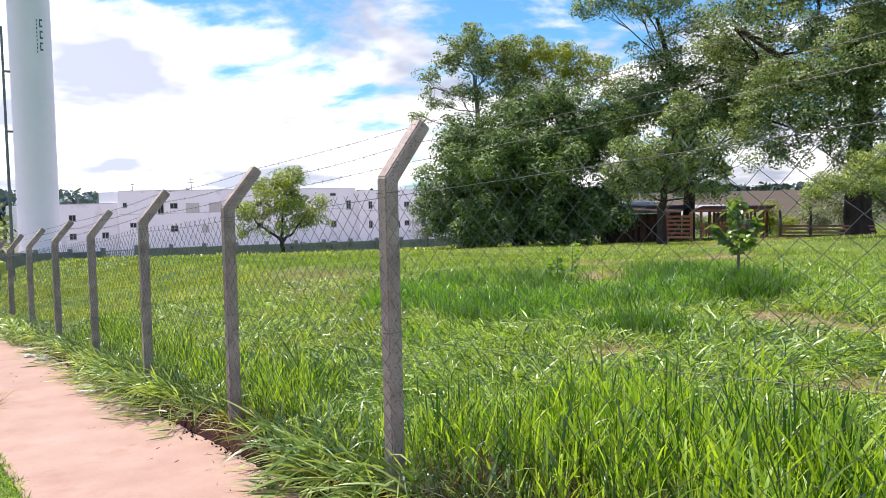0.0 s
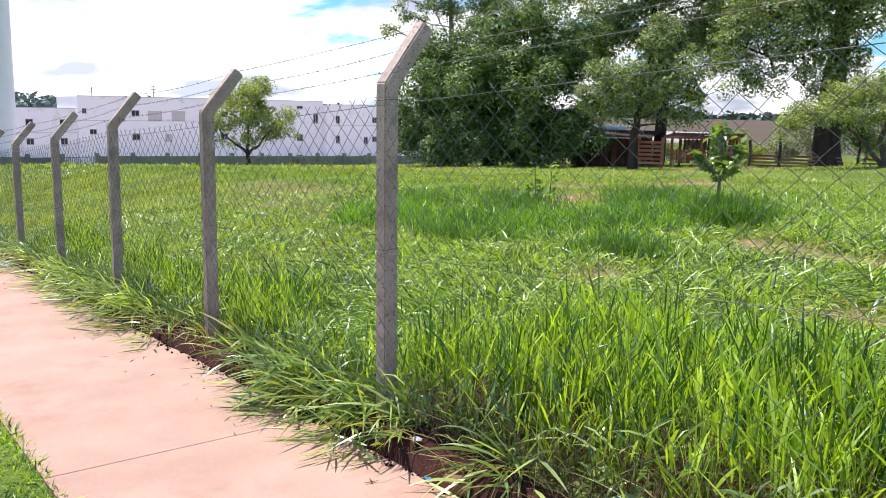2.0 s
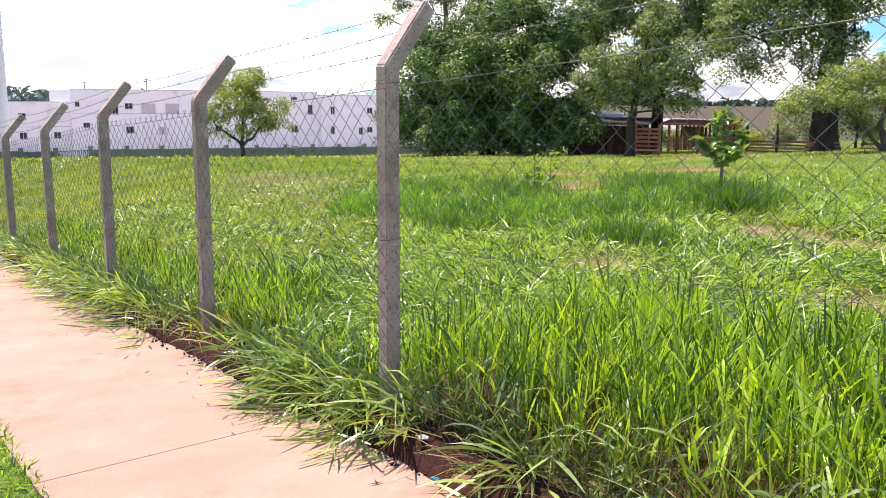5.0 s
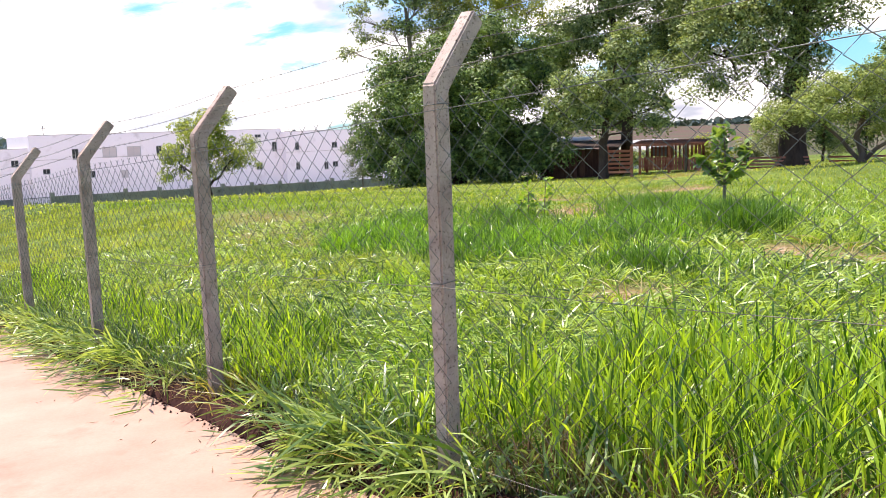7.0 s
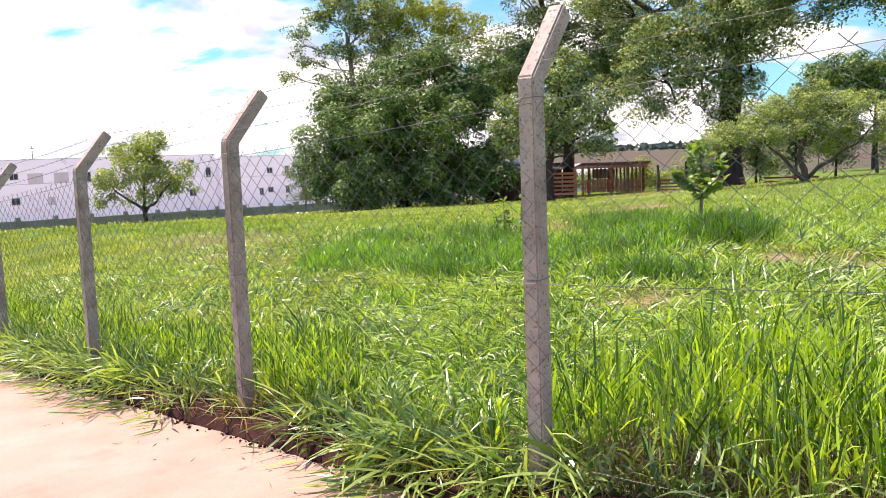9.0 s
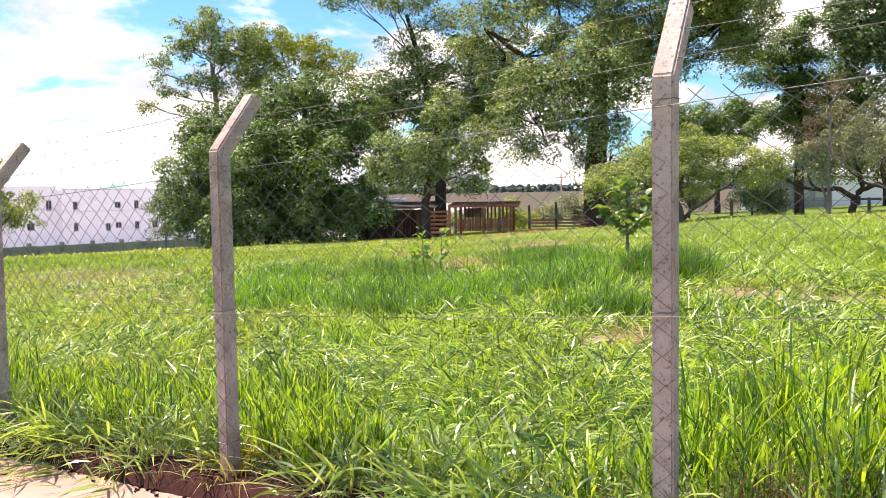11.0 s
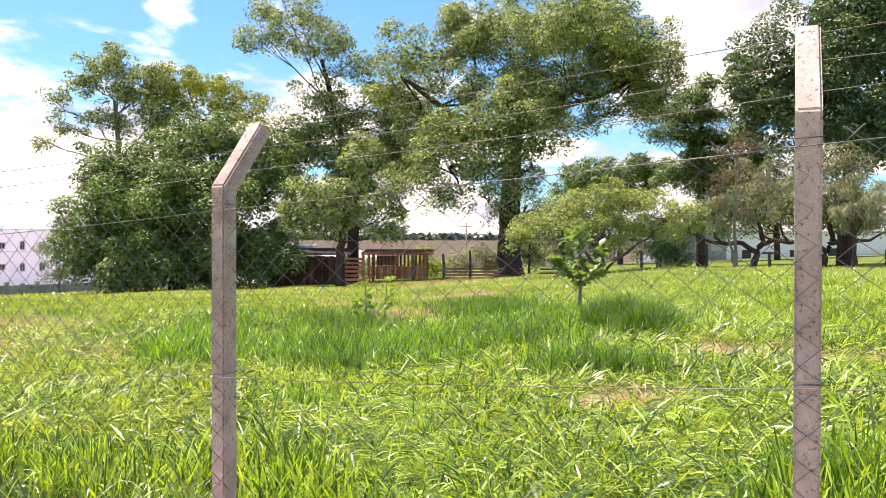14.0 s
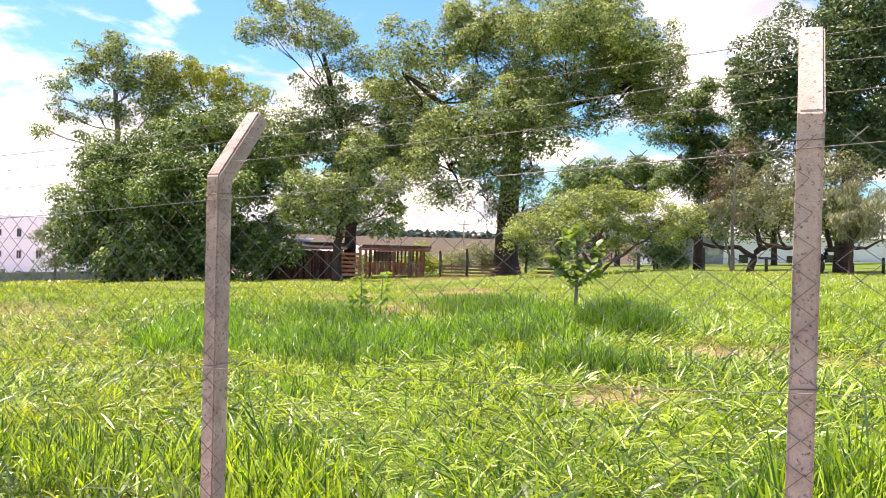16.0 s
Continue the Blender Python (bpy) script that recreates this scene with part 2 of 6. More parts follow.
M_LEAF_LONE = blades("yellow_green_leaves", (0.10, 0.15, 0.035), (0.42, 0.48, 0.13), island=0.9, through_light=0.40, rough=0.5, specular=0.3, scale=1.6)
M_WHITE = material("white_render", (0.92, 0.845, 0.85), (0.965, 0.905, 0.905), rough=0.85, scale=0.25, fine=6, bump=0.1, spots=(0.64, 0.57, 0.55), spot_scale=0.5, spot_from=0.58, spot_to=0.8)
M_TRIM = material("beige_band", (0.55, 0.49, 0.46), (0.66, 0.60, 0.57), rough=0.85, scale=0.4, fine=6, bump=0.1)
M_TANK = material("white_tank_paint", (0.93, 0.87, 0.88), (0.97, 0.92, 0.93), rough=0.5, scale=0.3, fine=4, bump=0)
M_TEAL = material("teal_lettering", (0.02, 0.12, 0.11), (0.04, 0.17, 0.15), rough=0.6, scale=2, fine=9, bump=0)
M_BLOCK = material("grey_block_wall", (0.20, 0.19, 0.18), (0.34, 0.32, 0.30), rough=0.95, scale=1.0, fine=12, bump=0.4, spots=(0.12, 0.11, 0.10), spot_scale=1.5, spot_from=0.58, spot_to=0.7)
M_GLASS = material("dark_window_glass", (0.02, 0.024, 0.03), (0.045, 0.05, 0.06), rough=0.12, scale=0.8, fine=4, bump=0)
M_ALU = material("aluminium_frame", (0.42, 0.42, 0.43), (0.55, 0.55, 0.56), rough=0.45, scale=2, fine=20, bump=0, metal=0.5)
M_STEEL = material("grey_steel_bars", (0.16, 0.16, 0.17), (0.30, 0.30, 0.31), rough=0.6, scale=3, fine=20, bump=0, metal=0.4)
M_BOARD = material("red_brown_boards", (0.30, 0.085, 0.062), (0.54, 0.23, 0.165), rough=0.95, scale=1.5, fine=18, bump=0.6, stretch=(1, 1, 4), piece=0.9, specular=0.15)
M_DARK_BOARD = material("dark_old_boards", (0.070, 0.032, 0.026), (0.17, 0.085, 0.065), rough=0.95, scale=1.5, fine=18, bump=0.6, stretch=(3, 3, 1), piece=0.9, specular=0.15)
M_SHEET = material("pale_fibre_cement_sheet", (0.28, 0.26, 0.25), (0.44, 0.42, 0.40), rough=0.9, scale=1.2, fine=14, bump=0.3)
# old sheeting, its colour darkened to stand for the shade under the trees
M_OLD_SHEET = material("weathered_shade_dark_sheet", (0.055, 0.04, 0.035), (0.12, 0.09, 0.08), rough=0.98, scale=1.2, fine=14, bump=0.3, specular=0.1)
M_TILE = material("red_roof_sheet", (0.20, 0.075, 0.05), (0.30, 0.14, 0.095), rough=0.98, scale=1.2, fine=14, bump=0.3, specular=0.0)
M_POST = material("old_wood_post", (0.05, 0.038, 0.03), (0.13, 0.10, 0.08), rough=0.95, scale=3, fine=22, bump=0.8, stretch=(1, 1, 0.3), piece=0.8)
M_YELLOW = material("yellow_plastic", (0.62, 0.62, 0.03), (0.78, 0.76, 0.06), rough=0.5, scale=3, fine=10, bump=0)
M_PAPER = material("white_litter", (0.6, 0.6, 0.6), (0.8, 0.8, 0.8), rough=0.6, scale=20, fine=60, bump=0)
M_BLUE = material("blue_plastic", (0.05, 0.25, 0.5), (0.08, 0.36, 0.66), rough=0.4, scale=20, fine=60, bump=0)
M_FAR = blades("far_wood_leaves", (0.035, 0.060, 0.050), (0.065, 0.095, 0.075), through_light=0.1)
M_GREY = material("grey_shed_wall", (0.24, 0.26, 0.30), (0.36, 0.385, 0.43), rough=0.8, scale=0.6, fine=8, bump=0.1)

# ground: soil under grass; tilled brown fields far off, lightened for haze
M_GROUND = bpy.data.materials.new("field_ground")
M_GROUND.use_nodes = True


def ground_material(m):
    t = m.node_tree
    bsdf = t.nodes["Principled BSDF"]
    bsdf.inputs["Roughness"].default_value = 0.95
    bsdf.inputs["Specular IOR Level"].default_value = 0.1
    geo = t.nodes.new("ShaderNodeNewGeometry")

    def tex(s, detail=5):
        n = t.nodes.new("ShaderNodeTexNoise")
        n.inputs["Scale"].default_value, n.inputs["Detail"].default_value = s, detail
        t.links.new(geo.outputs["Position"], n.inputs["Vector"])
        return n.outputs["Fac"]

    def mixed(fac, a, b):
        n = t.nodes.new("ShaderNodeMix")
        n.data_type = "RGBA"
        for key, v in (("Factor", fac), ("A", a), ("B", b)):
            if isinstance(v, tuple):
                n.inputs[key].default_value = (*v, 1)
            else:
                t.links.new(v, n.inputs[key])
        return n.outputs["Result"]

    def ranged(v, lo, hi):
        n = t.nodes.new("ShaderNodeMapRange")
        n.inputs["From Min"].default_value, n.inputs["From Max"].default_value = lo, hi
        t.links.new(v, n.inputs["Value"])
        return n.outputs[0]

    near = mixed(ranged(tex(0.5), 0.4, 0.6), (0.085, 0.140, 0.022), (0.15, 0.22, 0.035))
    near = mixed(ranged(tex(38), 0.45, 0.70), near, (0.115, 0.115, 0.038))
    attr = t.nodes.new("ShaderNodeAttribute")
    attr.attribute_name = "bare"
    soil = mixed(ranged(tex(14), 0.35, 0.65), (0.19, 0.105, 0.065), (0.40, 0.28, 0.18))
    near = mixed(attr.outputs["Fac"], near, soil)
    # field browns and greens raised to include the distant haze
    far = mixed(ranged(tex(0.012), 0.42, 0.56), (0.115, 0.072, 0.060), (0.090, 0.088, 0.052))
    sep = t.nodes.new("ShaderNodeSeparateXYZ")
    t.links.new(geo.outputs["Position"], sep.inputs[0])
    vl = t.nodes.new("ShaderNodeVectorMath")
    vl.operation = "LENGTH"
    t.links.new(geo.outputs["Position"], vl.inputs[0])
    # unseen pale ground beyond the boundary wall, added to bounce light onto the blocks
    bounce_ground = mixed(ranged(tex(0.4), 0.35, 0.65), (0.42, 0.35, 0.325), (0.54, 0.465, 0.44))
    near = mixed(ranged(sep.outputs[0], -62.3, -63.0), near, bounce_ground)
    t.links.new(mixed(ranged(vl.outputs["Value"], 125, 170), near, far), bsdf.inputs["Base Color"])
    b = t.nodes.new("ShaderNodeBump")
    b.inputs["Strength"].default_value, b.inputs["Distance"].default_value = 0.7, 0.03
    t.links.new(tex(22), b.inputs["Height"])
    t.links.new(b.outputs[0], bsdf.inputs["Normal"])


ground_material(M_GROUND)


# ---- building blocks ----
def link(name, me, mat, parent=None, label=""):
    if mat is not None and not me.materials:
        me.materials.append(mat)
    ob = new(name, me)
    if parent is not None:
        ob.parent = parent
    if label:
        ob["label"] = label
    return ob


def part(name, bm, mat, parent=None, label="", smooth=False):
    me = bpy.data.meshes.new(name)
    bm.normal_update()
    bm.to_mesh(me)
    bm.free()
    if smooth:
        me.polygons.foreach_set("use_smooth", [True] * len(me.polygons))
    return link(name, me, mat, parent, label)


def thing(name, place, label, category, group="", kind="", turn=0.0):
    ob = new(name)
    ob.matrix_world = pose(*place, 0, 0, turn)
    return tagged(ob, label, category, group, kind)


def mesh_of(name, verts, quads=None, tris=None):
    """A mesh straight from arrays of corners, four-cornered and three-cornered faces."""
    me = bpy.data.meshes.new(name)
    quads = np.zeros((0, 4), int) if quads is None else np.asarray(quads)
    tris = np.zeros((0, 3), int) if tris is None else np.asarray(tris)
    loops = np.concatenate([quads.ravel(), tris.ravel()]).astype(np.int32)
    starts = np.concatenate([np.arange(len(quads)) * 4, len(quads) * 4 + np.arange(len(tris)) * 3]).astype(np.int32)
    me.vertices.add(len(verts))
    me.vertices.foreach_set("co", np.asarray(verts, np.float32).ravel())
    me.loops.add(len(loops))
    me.loops.foreach_set("vertex_index", loops)
    me.polygons.add(len(starts))
    me.polygons.foreach_set("loop_start", starts)
    me.update(calc_edges=True)
    return me


def box(bm, x0, y0, z0, x1, y1, z1, bevel=0.0):
    r = bmesh.ops.create_cube(bm, size=1.0, matrix=Matrix.Translation(((x0 + x1) / 2, (y0 + y1) / 2, (z0 + z1) / 2)) @ Matrix.Diagonal((x1 - x0, y1 - y0, z1 - z0, 1)))
    if bevel:
        edges = {e for v in r["verts"] for e in v.link_edges}
        bmesh.ops.bevel(bm, geom=list(edges), offset=bevel, segments=1, affect="EDGES")


def boxed(name, dims, mat, parent, label="", bevel=0.0):
    bm = bmesh.new()
    box(bm, *dims, bevel)
    return part(name, bm, mat, parent, label)


def tube_arrays(points, radii, sides=6):
    """Corners and faces of a tapered tube along points."""
    pts = np.asarray(points, float)
    n = len(pts)
    d = np.gradient(pts, axis=0)
    d /= np.linalg.norm(d, axis=1, keepdims=True) + 1e-9
    ref = np.where(np.abs(d[:, 2:3]) > 0.9, [[1.0, 0, 0]], [[0, 0, 1.0]])
    a = np.cross(d, ref)
    a /= np.linalg.norm(a, axis=1, keepdims=True) + 1e-9
    b = np.cross(d, a)
    ang = np.linspace(0, 2 * np.pi, sides, endpoint=False)
    rad = np.asarray(radii, float).reshape(-1, 1, 1)
    ring = pts[:, None] + rad * (np.cos(ang)[None, :, None] * a[:, None] + np.sin(ang)[None, :, None] * b[:, None])
    k = np.arange(sides)
    base = (np.arange(n - 1) * sides)[:, None]
    q = np.stack([base + k, base + (k + 1) % sides, base + sides + (k + 1) % sides, base + sides + k], -1).reshape(-1, 4)
    return ring.reshape(-1, 3), q


class Soup:
    """Gathers arrays of corners and faces into one mesh."""

    def __init__(self):
        self.v, self.q, self.t, self.n = [], [], [], 0

    def add(self, v, q=None, t=None):
        if q is not None and len(q):
            self.q.append(np.asarray(q) + self.n)
        if t is not None and len(t):
            self.t.append(np.asarray(t) + self.n)
        self.v.append(np.asarray(v, float))
        self.n += len(v)

    def tube(self, points, radii, sides=6):
        self.add(*tube_arrays(points, radii, sides))

    def mesh(self, name):
        return mesh_of(name, np.concatenate(self.v), np.concatenate(self.q) if self.q else None, np.concatenate(self.t) if self.t else None)


# ---- lie of the land ----
def height(x, y):
    """The ground's height: the lane falls to the west, the field rises from the fence and flattens out."""
    x, y = np.asarray(x, float), np.asarray(y, float)
    lane = 0.085 + 0.055 * np.clip(x, -60, 60)
    a = np.interp(y, [0, 3, 8, 15, 30], [0.060, 0.052, 0.036, 0.041, 0.046])
    r = np.interp(y, [-0.12, 0.0, 0.3, 3, 8, 15, 30, 60], [0.10, 0.17, 0.25, 0.40, 0.60, 0.54, 0.40, 0.35])
    xc = np.clip(x, -110, 60)
    field = a * xc + r - 0.02 * np.maximum(0, -xc - 28) + 0.48 * np.exp(-((x + 6) / 7.5) ** 2 - ((y - 23) / 7) ** 2)
    field = field + 0.05 * np.sin(x * 0.9 + 0.6 * y) * np.clip((y - 1) / 4, 0, 1) * np.clip(1 - y / 60, 0, 1)
    s = np.clip((y + 0.14) / 0.06, 0, 1)
    z = lane * (1 - s) + field * s
    dist = np.hypot(x, y)
    w = np.clip((dist - 75) / 160, 0, 1)
    w = w * w * (3 - 2 * w)
    roll = -6.0 + 5.0 * np.clip((dist - 700) / 900, 0, 1)
    return z * (1 - w) + w * roll


# bare and dry spots: place, reach along x and y
BARE = [(-7.0, 9.2, 1.0, 0.65), (-1.55, 3.38, 0.42, 0.32), (-0.85, 5.65, 0.95, 0.34), (-8.6, 13.9, 1.0, 0.4), (-13.0, 21.0, 1.3, 0.8), (-10.4, 12.0, 0.6, 0.3), (0.9, 3.3, 0.4, 0.25), (-2.75, 2.75, 0.22, 0.13), (-5.9, 8.3, 0.55, 0.32)]
DRY = [(-11.2, 5.0, 2.2, 0.8), (-14.0, 6.6, 2.6, 1.0), (-8.6, 4.3, 0.8, 0.35)]


def bareness(x, y, spots=BARE):
    out = np.zeros_like(np.asarray(x, float))
    for cx, cy, rx, ry in spots:
        d = np.hypot((x - cx) / rx, (y - cy) / ry) + 0.25 * np.sin(3.1 * x + 1.7 * y) + 0.2 * np.sin(5.3 * y - 2.2 * x)
        out = np.maximum(out, np.clip((1.25 - d) / 0.5, 0, 1))
    return out


def graded(lo, hi, step, reach, grow=1.35):
    mid = list(np.arange(lo, hi + 1e-6, step))
    up, down, s = [], [], step
    while (up[-1] if up else hi) < reach:
        s *= grow
        up.append((up[-1] if up else hi) + s)
    s = step
    while (down[-1] if down else lo) > -reach:
        s *= grow
        down.append((down[-1] if down else lo) - s)
    return np.array(down[::-1] + mid + up)


gx = graded(-32, 8, 0.32, 3200)
gy = np.unique(np.concatenate([graded(-4, 32, 0.32, 3200), np.arange(-0.2, 0.21, 0.04)]))
GX, GY = np.meshgrid(gx, gy, indexing="ij")
gz = height(GX, GY)
gz = np.where((GY < -0.16) & (GY > -1.62) & (GX > -40) & (GX < 12), gz - 0.05, gz)
nx, ny = len(gx), len(gy)
gi = np.arange(nx * ny).reshape(nx, ny)
gq = np.stack([gi[:-1, :-1], gi[1:, :-1], gi[1:, 1:], gi[:-1, 1:]], -1).reshape(-1, 4)
g_me = mesh_of("ground", np.stack([GX, GY, gz], -1).reshape(-1, 3), gq)
g_attr = g_me.attributes.new("bare", "FLOAT", "POINT")
g_attr.data.foreach_set("value", np.maximum(np.maximum(bareness(GX, GY), 0.18 * bareness(GX, GY, DRY)), 0.25 * ((GY > -0.35) & (GY < 0.16))).ravel().astype(np.float32))
g_me.polygons.foreach_set("use_smooth", np.ones(len(gq), bool))
ground = tagged(link("ground", g_me, M_GROUND), "grassy field ground sloping gently down, with bare earth patches", "ground", kind="structure")

# ---- lane: slabs of red-dusted concrete ----
pavement = thing("pavement", (0, 0, 0), "pale red dust-covered concrete footpath with straight joints", "pavement", kind="structure")
SLAB = 2.05


def slab_mesh():
    bm = bmesh.new()
    L, w = SLAB - 0.0004, 1.47
    nxs, nys = 4, 4
    rng = random.Random(4)
    rows = [[bm.verts.new((L * i / nxs, w * j / nys, 0.055 * L * i / nxs + (rng.uniform(-0.002, 0.002) if 0 < i < nxs else 0.0))) for j in range(nys + 1)] for i in range(nxs + 1)]
    for i in range(nxs):
        for j in range(nys):
            bm.faces.new((rows[i][j], rows[i + 1][j], rows[i + 1][j + 1], rows[i][j + 1]))
    r = bmesh.ops.extrude_face_region(bm, geom=bm.faces[:])
    bmesh.ops.translate(bm, vec=(0, 0, -0.09), verts=[v for v in r["geom"] if isinstance(v, bmesh.types.BMVert)])
    bmesh.ops.recalc_face_normals(bm, faces=bm.faces[:])
    me = bpy.data.meshes.new("slab")
    bm.to_mesh(me)
    bm.free()
    return me


slab_me = slab_mesh()
for k in range(-19, 6):
    x0 = -0.55 + SLAB * k
    s = link("slab", slab_me, M_PATH, pavement)
    s.location = (x0 + (0.006 if k >= 0 else 0.0), -1.64, 0.085 + 0.055 * x0 )

# earth bank and buried beam between lane and fence
rng = np.random.default_rng(5)
bx = np.arange(-42, 6, 0.06)
prof = np.array([(-0.22, -0.03), (-0.175, 0.008), (-0.145, 0.045), (-0.10, 0.09), (-0.05, 0.12), (0.0, 0.13), (0.06, 0.10)])
bank_v = []
for yy, up in prof:
    jit = 0.026 * np.sin(bx * 3.1 + yy * 22) + 0.018 * np.sin(bx * 8.3 + yy * 9) + rng.normal(0, 0.012, len(bx))
    bank_v.append(np.stack([bx, np.full_like(bx, yy) + jit * 0.8, 0.085 + 0.055 * bx + up + jit * (0.6 if up > 0 else 0)], -1))
bank_v = np.stack(bank_v, 1)
bi = np.arange(bank_v.shape[0] * bank_v.shape[1]).reshape(bank_v.shape[:2])
bank_me = mesh_of("earth_bank", bank_v.reshape(-1, 3), np.stack([bi[:-1, :-1], bi[1:, :-1], bi[1:, 1:], bi[:-1, 1:]], -1).reshape(-1, 4))
tagged(link("earth_bank", bank_me, M_BEAM), "low red earth bank and buried beam under the fence, coloured dark as in shade", "kerb", kind="structure")

# ---- the fence ----
POSTS = [3.1] + [-2.5 * k for k in range(0, 16)]
TOP = {0.0: 2.0, -2.5: 1.832, -5.0: 1.68, -7.5: 1.46}


def bend_height(x):
    return TOP.get(x, 2.0 + 0.071 * x)


fence = thing("chain_link_fence", (0, 0, 0), "chain-link fence on cranked concrete posts with strands of barbed wire", "fence")


def post_mesh():
    """A cast concrete post whose top leans over the field."""
    bm = bmesh.new()
    side = [(-0.05, -2.25), (-0.05, 0.0), (0.220, 0.328), (0.286, 0.274), (0.042, -0.03), (0.042, -2.25)]
    a = [bm.verts.new((-0.05, y, z)) for y, z in side]
    b = [bm.verts.new((0.03, y, z)) for y, z in side]
    n = len(side)
    bm.faces.new(a)
    bm.faces.new(b[::-1])
    for i in range(n):
        bm.faces.new((a[i], b[i], b[(i + 1) % n], a[(i + 1) % n]))
    bmesh.ops.recalc_face_normals(bm, faces=bm.faces[:])
    bmesh.ops.bevel(bm, geom=[e for e in bm.edges], offset=0.008, segments=2, affect="EDGES")
    me = bpy.data.meshes.new("fence_post")
    bm.to_mesh(me)
    bm.free()
    return me


post_me = post_mesh()
tie_soup = Soup()
tie_soup.tube([(u, v, 0.004 * i) for i, (u, v) in enumerate([(-0.053, -0.054), (0.033, -0.054), (0.033, 0.044), (-0.053, 0.044), (-0.053, -0.054)])], [0.002] * 5, 4)
tie_me = tie_soup.mesh("tie_wire")
rnd = random.Random(11)
for x in POSTS:
    p = link("fence_post", post_me, M_CONCRETE, fence)
    lean = 0 if x > -3 else rnd.uniform(-0.9, 0.9)
    p.matrix_local = pose(x, 0, bend_height(x), rnd.uniform(-0.3, 0.3), lean, 7.0 if x == 0 else rnd.uniform(-2, 3))
    # tie wires round the post
    for dz in (-0.09, -0.87, -1.6):
        tie = link("tie_wire", tie_me, M_WIRE, p)
        tie.location = (0, 0, dz)

# diamond mesh: it hangs square to the sloping top wire
WIDE, TALL, WIRE, SLOPE = 0.132, 0.109, 0.0020, 0.080
for x1, x0 in zip(POSTS[:-1], POSTS[1:]):
    soup = Soup()
    z1, z0 = bend_height(x1), bend_height(x0)
    first, last = math.ceil((x0 + 0.012) / (WIDE / 2)), math.floor((x1 + 0.012) / (WIDE / 2))
    sides = 4 if x0 > -6 else 3
    k = np.arange(33)
    for j in range(first, last):
        zig = (k + j) % 2
        xs = (j - 0.015 + 1.03 * zig) * WIDE / 2 - 0.012
        zt = z0 + (z1 - z0) * (xs - x0) / (x1 - x0) - 0.095
        sag = 0.012 * np.sin(np.pi * (xs - x0) / (x1 - x0))
        zs = zt - k * TALL / 2 - sag + 0.004 * np.sin(j * 1.3)
        xs = xs + SLOPE * k * TALL / 2 + 0.006 * np.sin(j * 0.9 + k * 0.45)
        ys = -0.060 + 0.0012 * (1 - 2 * zig) + 0.008 * np.sin(xs * 2.3 + zs * 2.0)
        pts = np.stack([xs, ys, zs], -1)
        tip = pts[0] + np.array([0.030 * (1 if zig[0] else -1), 0, 0.028])
        soup.tube(np.vstack([tip, pts]), np.full(34, WIRE), sides)
    link("chain_link_mesh", soup.mesh("chain_link_mesh"), M_WIRE, fence, "galvanised diamond wire mesh")


def strand(yo, zo, radius, mat, name, label, sag=0.02, barbs=False, seed=0):
    soup = Soup()
    rr = random.Random(seed)
    pts = []
    for x1, x0 in zip(POSTS[:-1], POSTS[1:]):
        drop = sag * rr.uniform(0.3, 1.6)
        for i in range(8):
            f = i / 8
            pts.append((x1 + (x0 - x1) * f, yo + rr.uniform(-0.002, 0.002), bend_height(x1) * (1 - f) + bend_height(x0) * f + zo - drop * 4 * f * (1 - f)))
    pts = np.array(pts)
    soup.tube(pts, np.full(len(pts), radius), 5)
    if barbs:
        along = np.arange(-12, 3.1, 0.125)
        for bxx in along:
            i = int(np.argmin(np.abs(pts[:, 0] - bxx)))
            zz = float(np.interp(bxx, pts[::-1, 0], pts[::-1, 2]))
            for s in (-1, 1):
                d = np.array([0.012 * s, rr.uniform(-1, 1), rr.uniform(-1, 1)])
                d = d / np.linalg.norm(d[1:]) * 0.013
                d[0] = 0.007 * s
                c = np.array([bxx + 0.004 * s, yo, zz])
                soup.tube([c - d, c, c + d], [0.0007, 0.0017, 0.0007], 3)
    link(name, soup.mesh(name), mat, fence, label)


strand(0.218, 0.296, 0.0016, M_RUST, "barbed_wire", "twisted grey barbed wire", 0.02, True, 1)
strand(0.125, 0.184, 0.0016, M_RUST, "barbed_wire", "twisted grey barbed wire", 0.025, True, 2)
strand(0.025, 0.064, 0.0016, M_RUST, "barbed_wire", "twisted grey barbed wire", 0.02, True, 3)
strand(-0.060, -0.115, 0.0019, M_WIRE, "tension_wire", "plain tension wire", 0.008, False, 4)
strand(-0.062, -0.88, 0.0015, M_RUST, "tension_wire", "plain tension wire", 0.01, False, 5)
strand(-0.062, -1.66, 0.0015, M_RUST, "tension_wire", "plain tension wire", 0.01, False, 6)

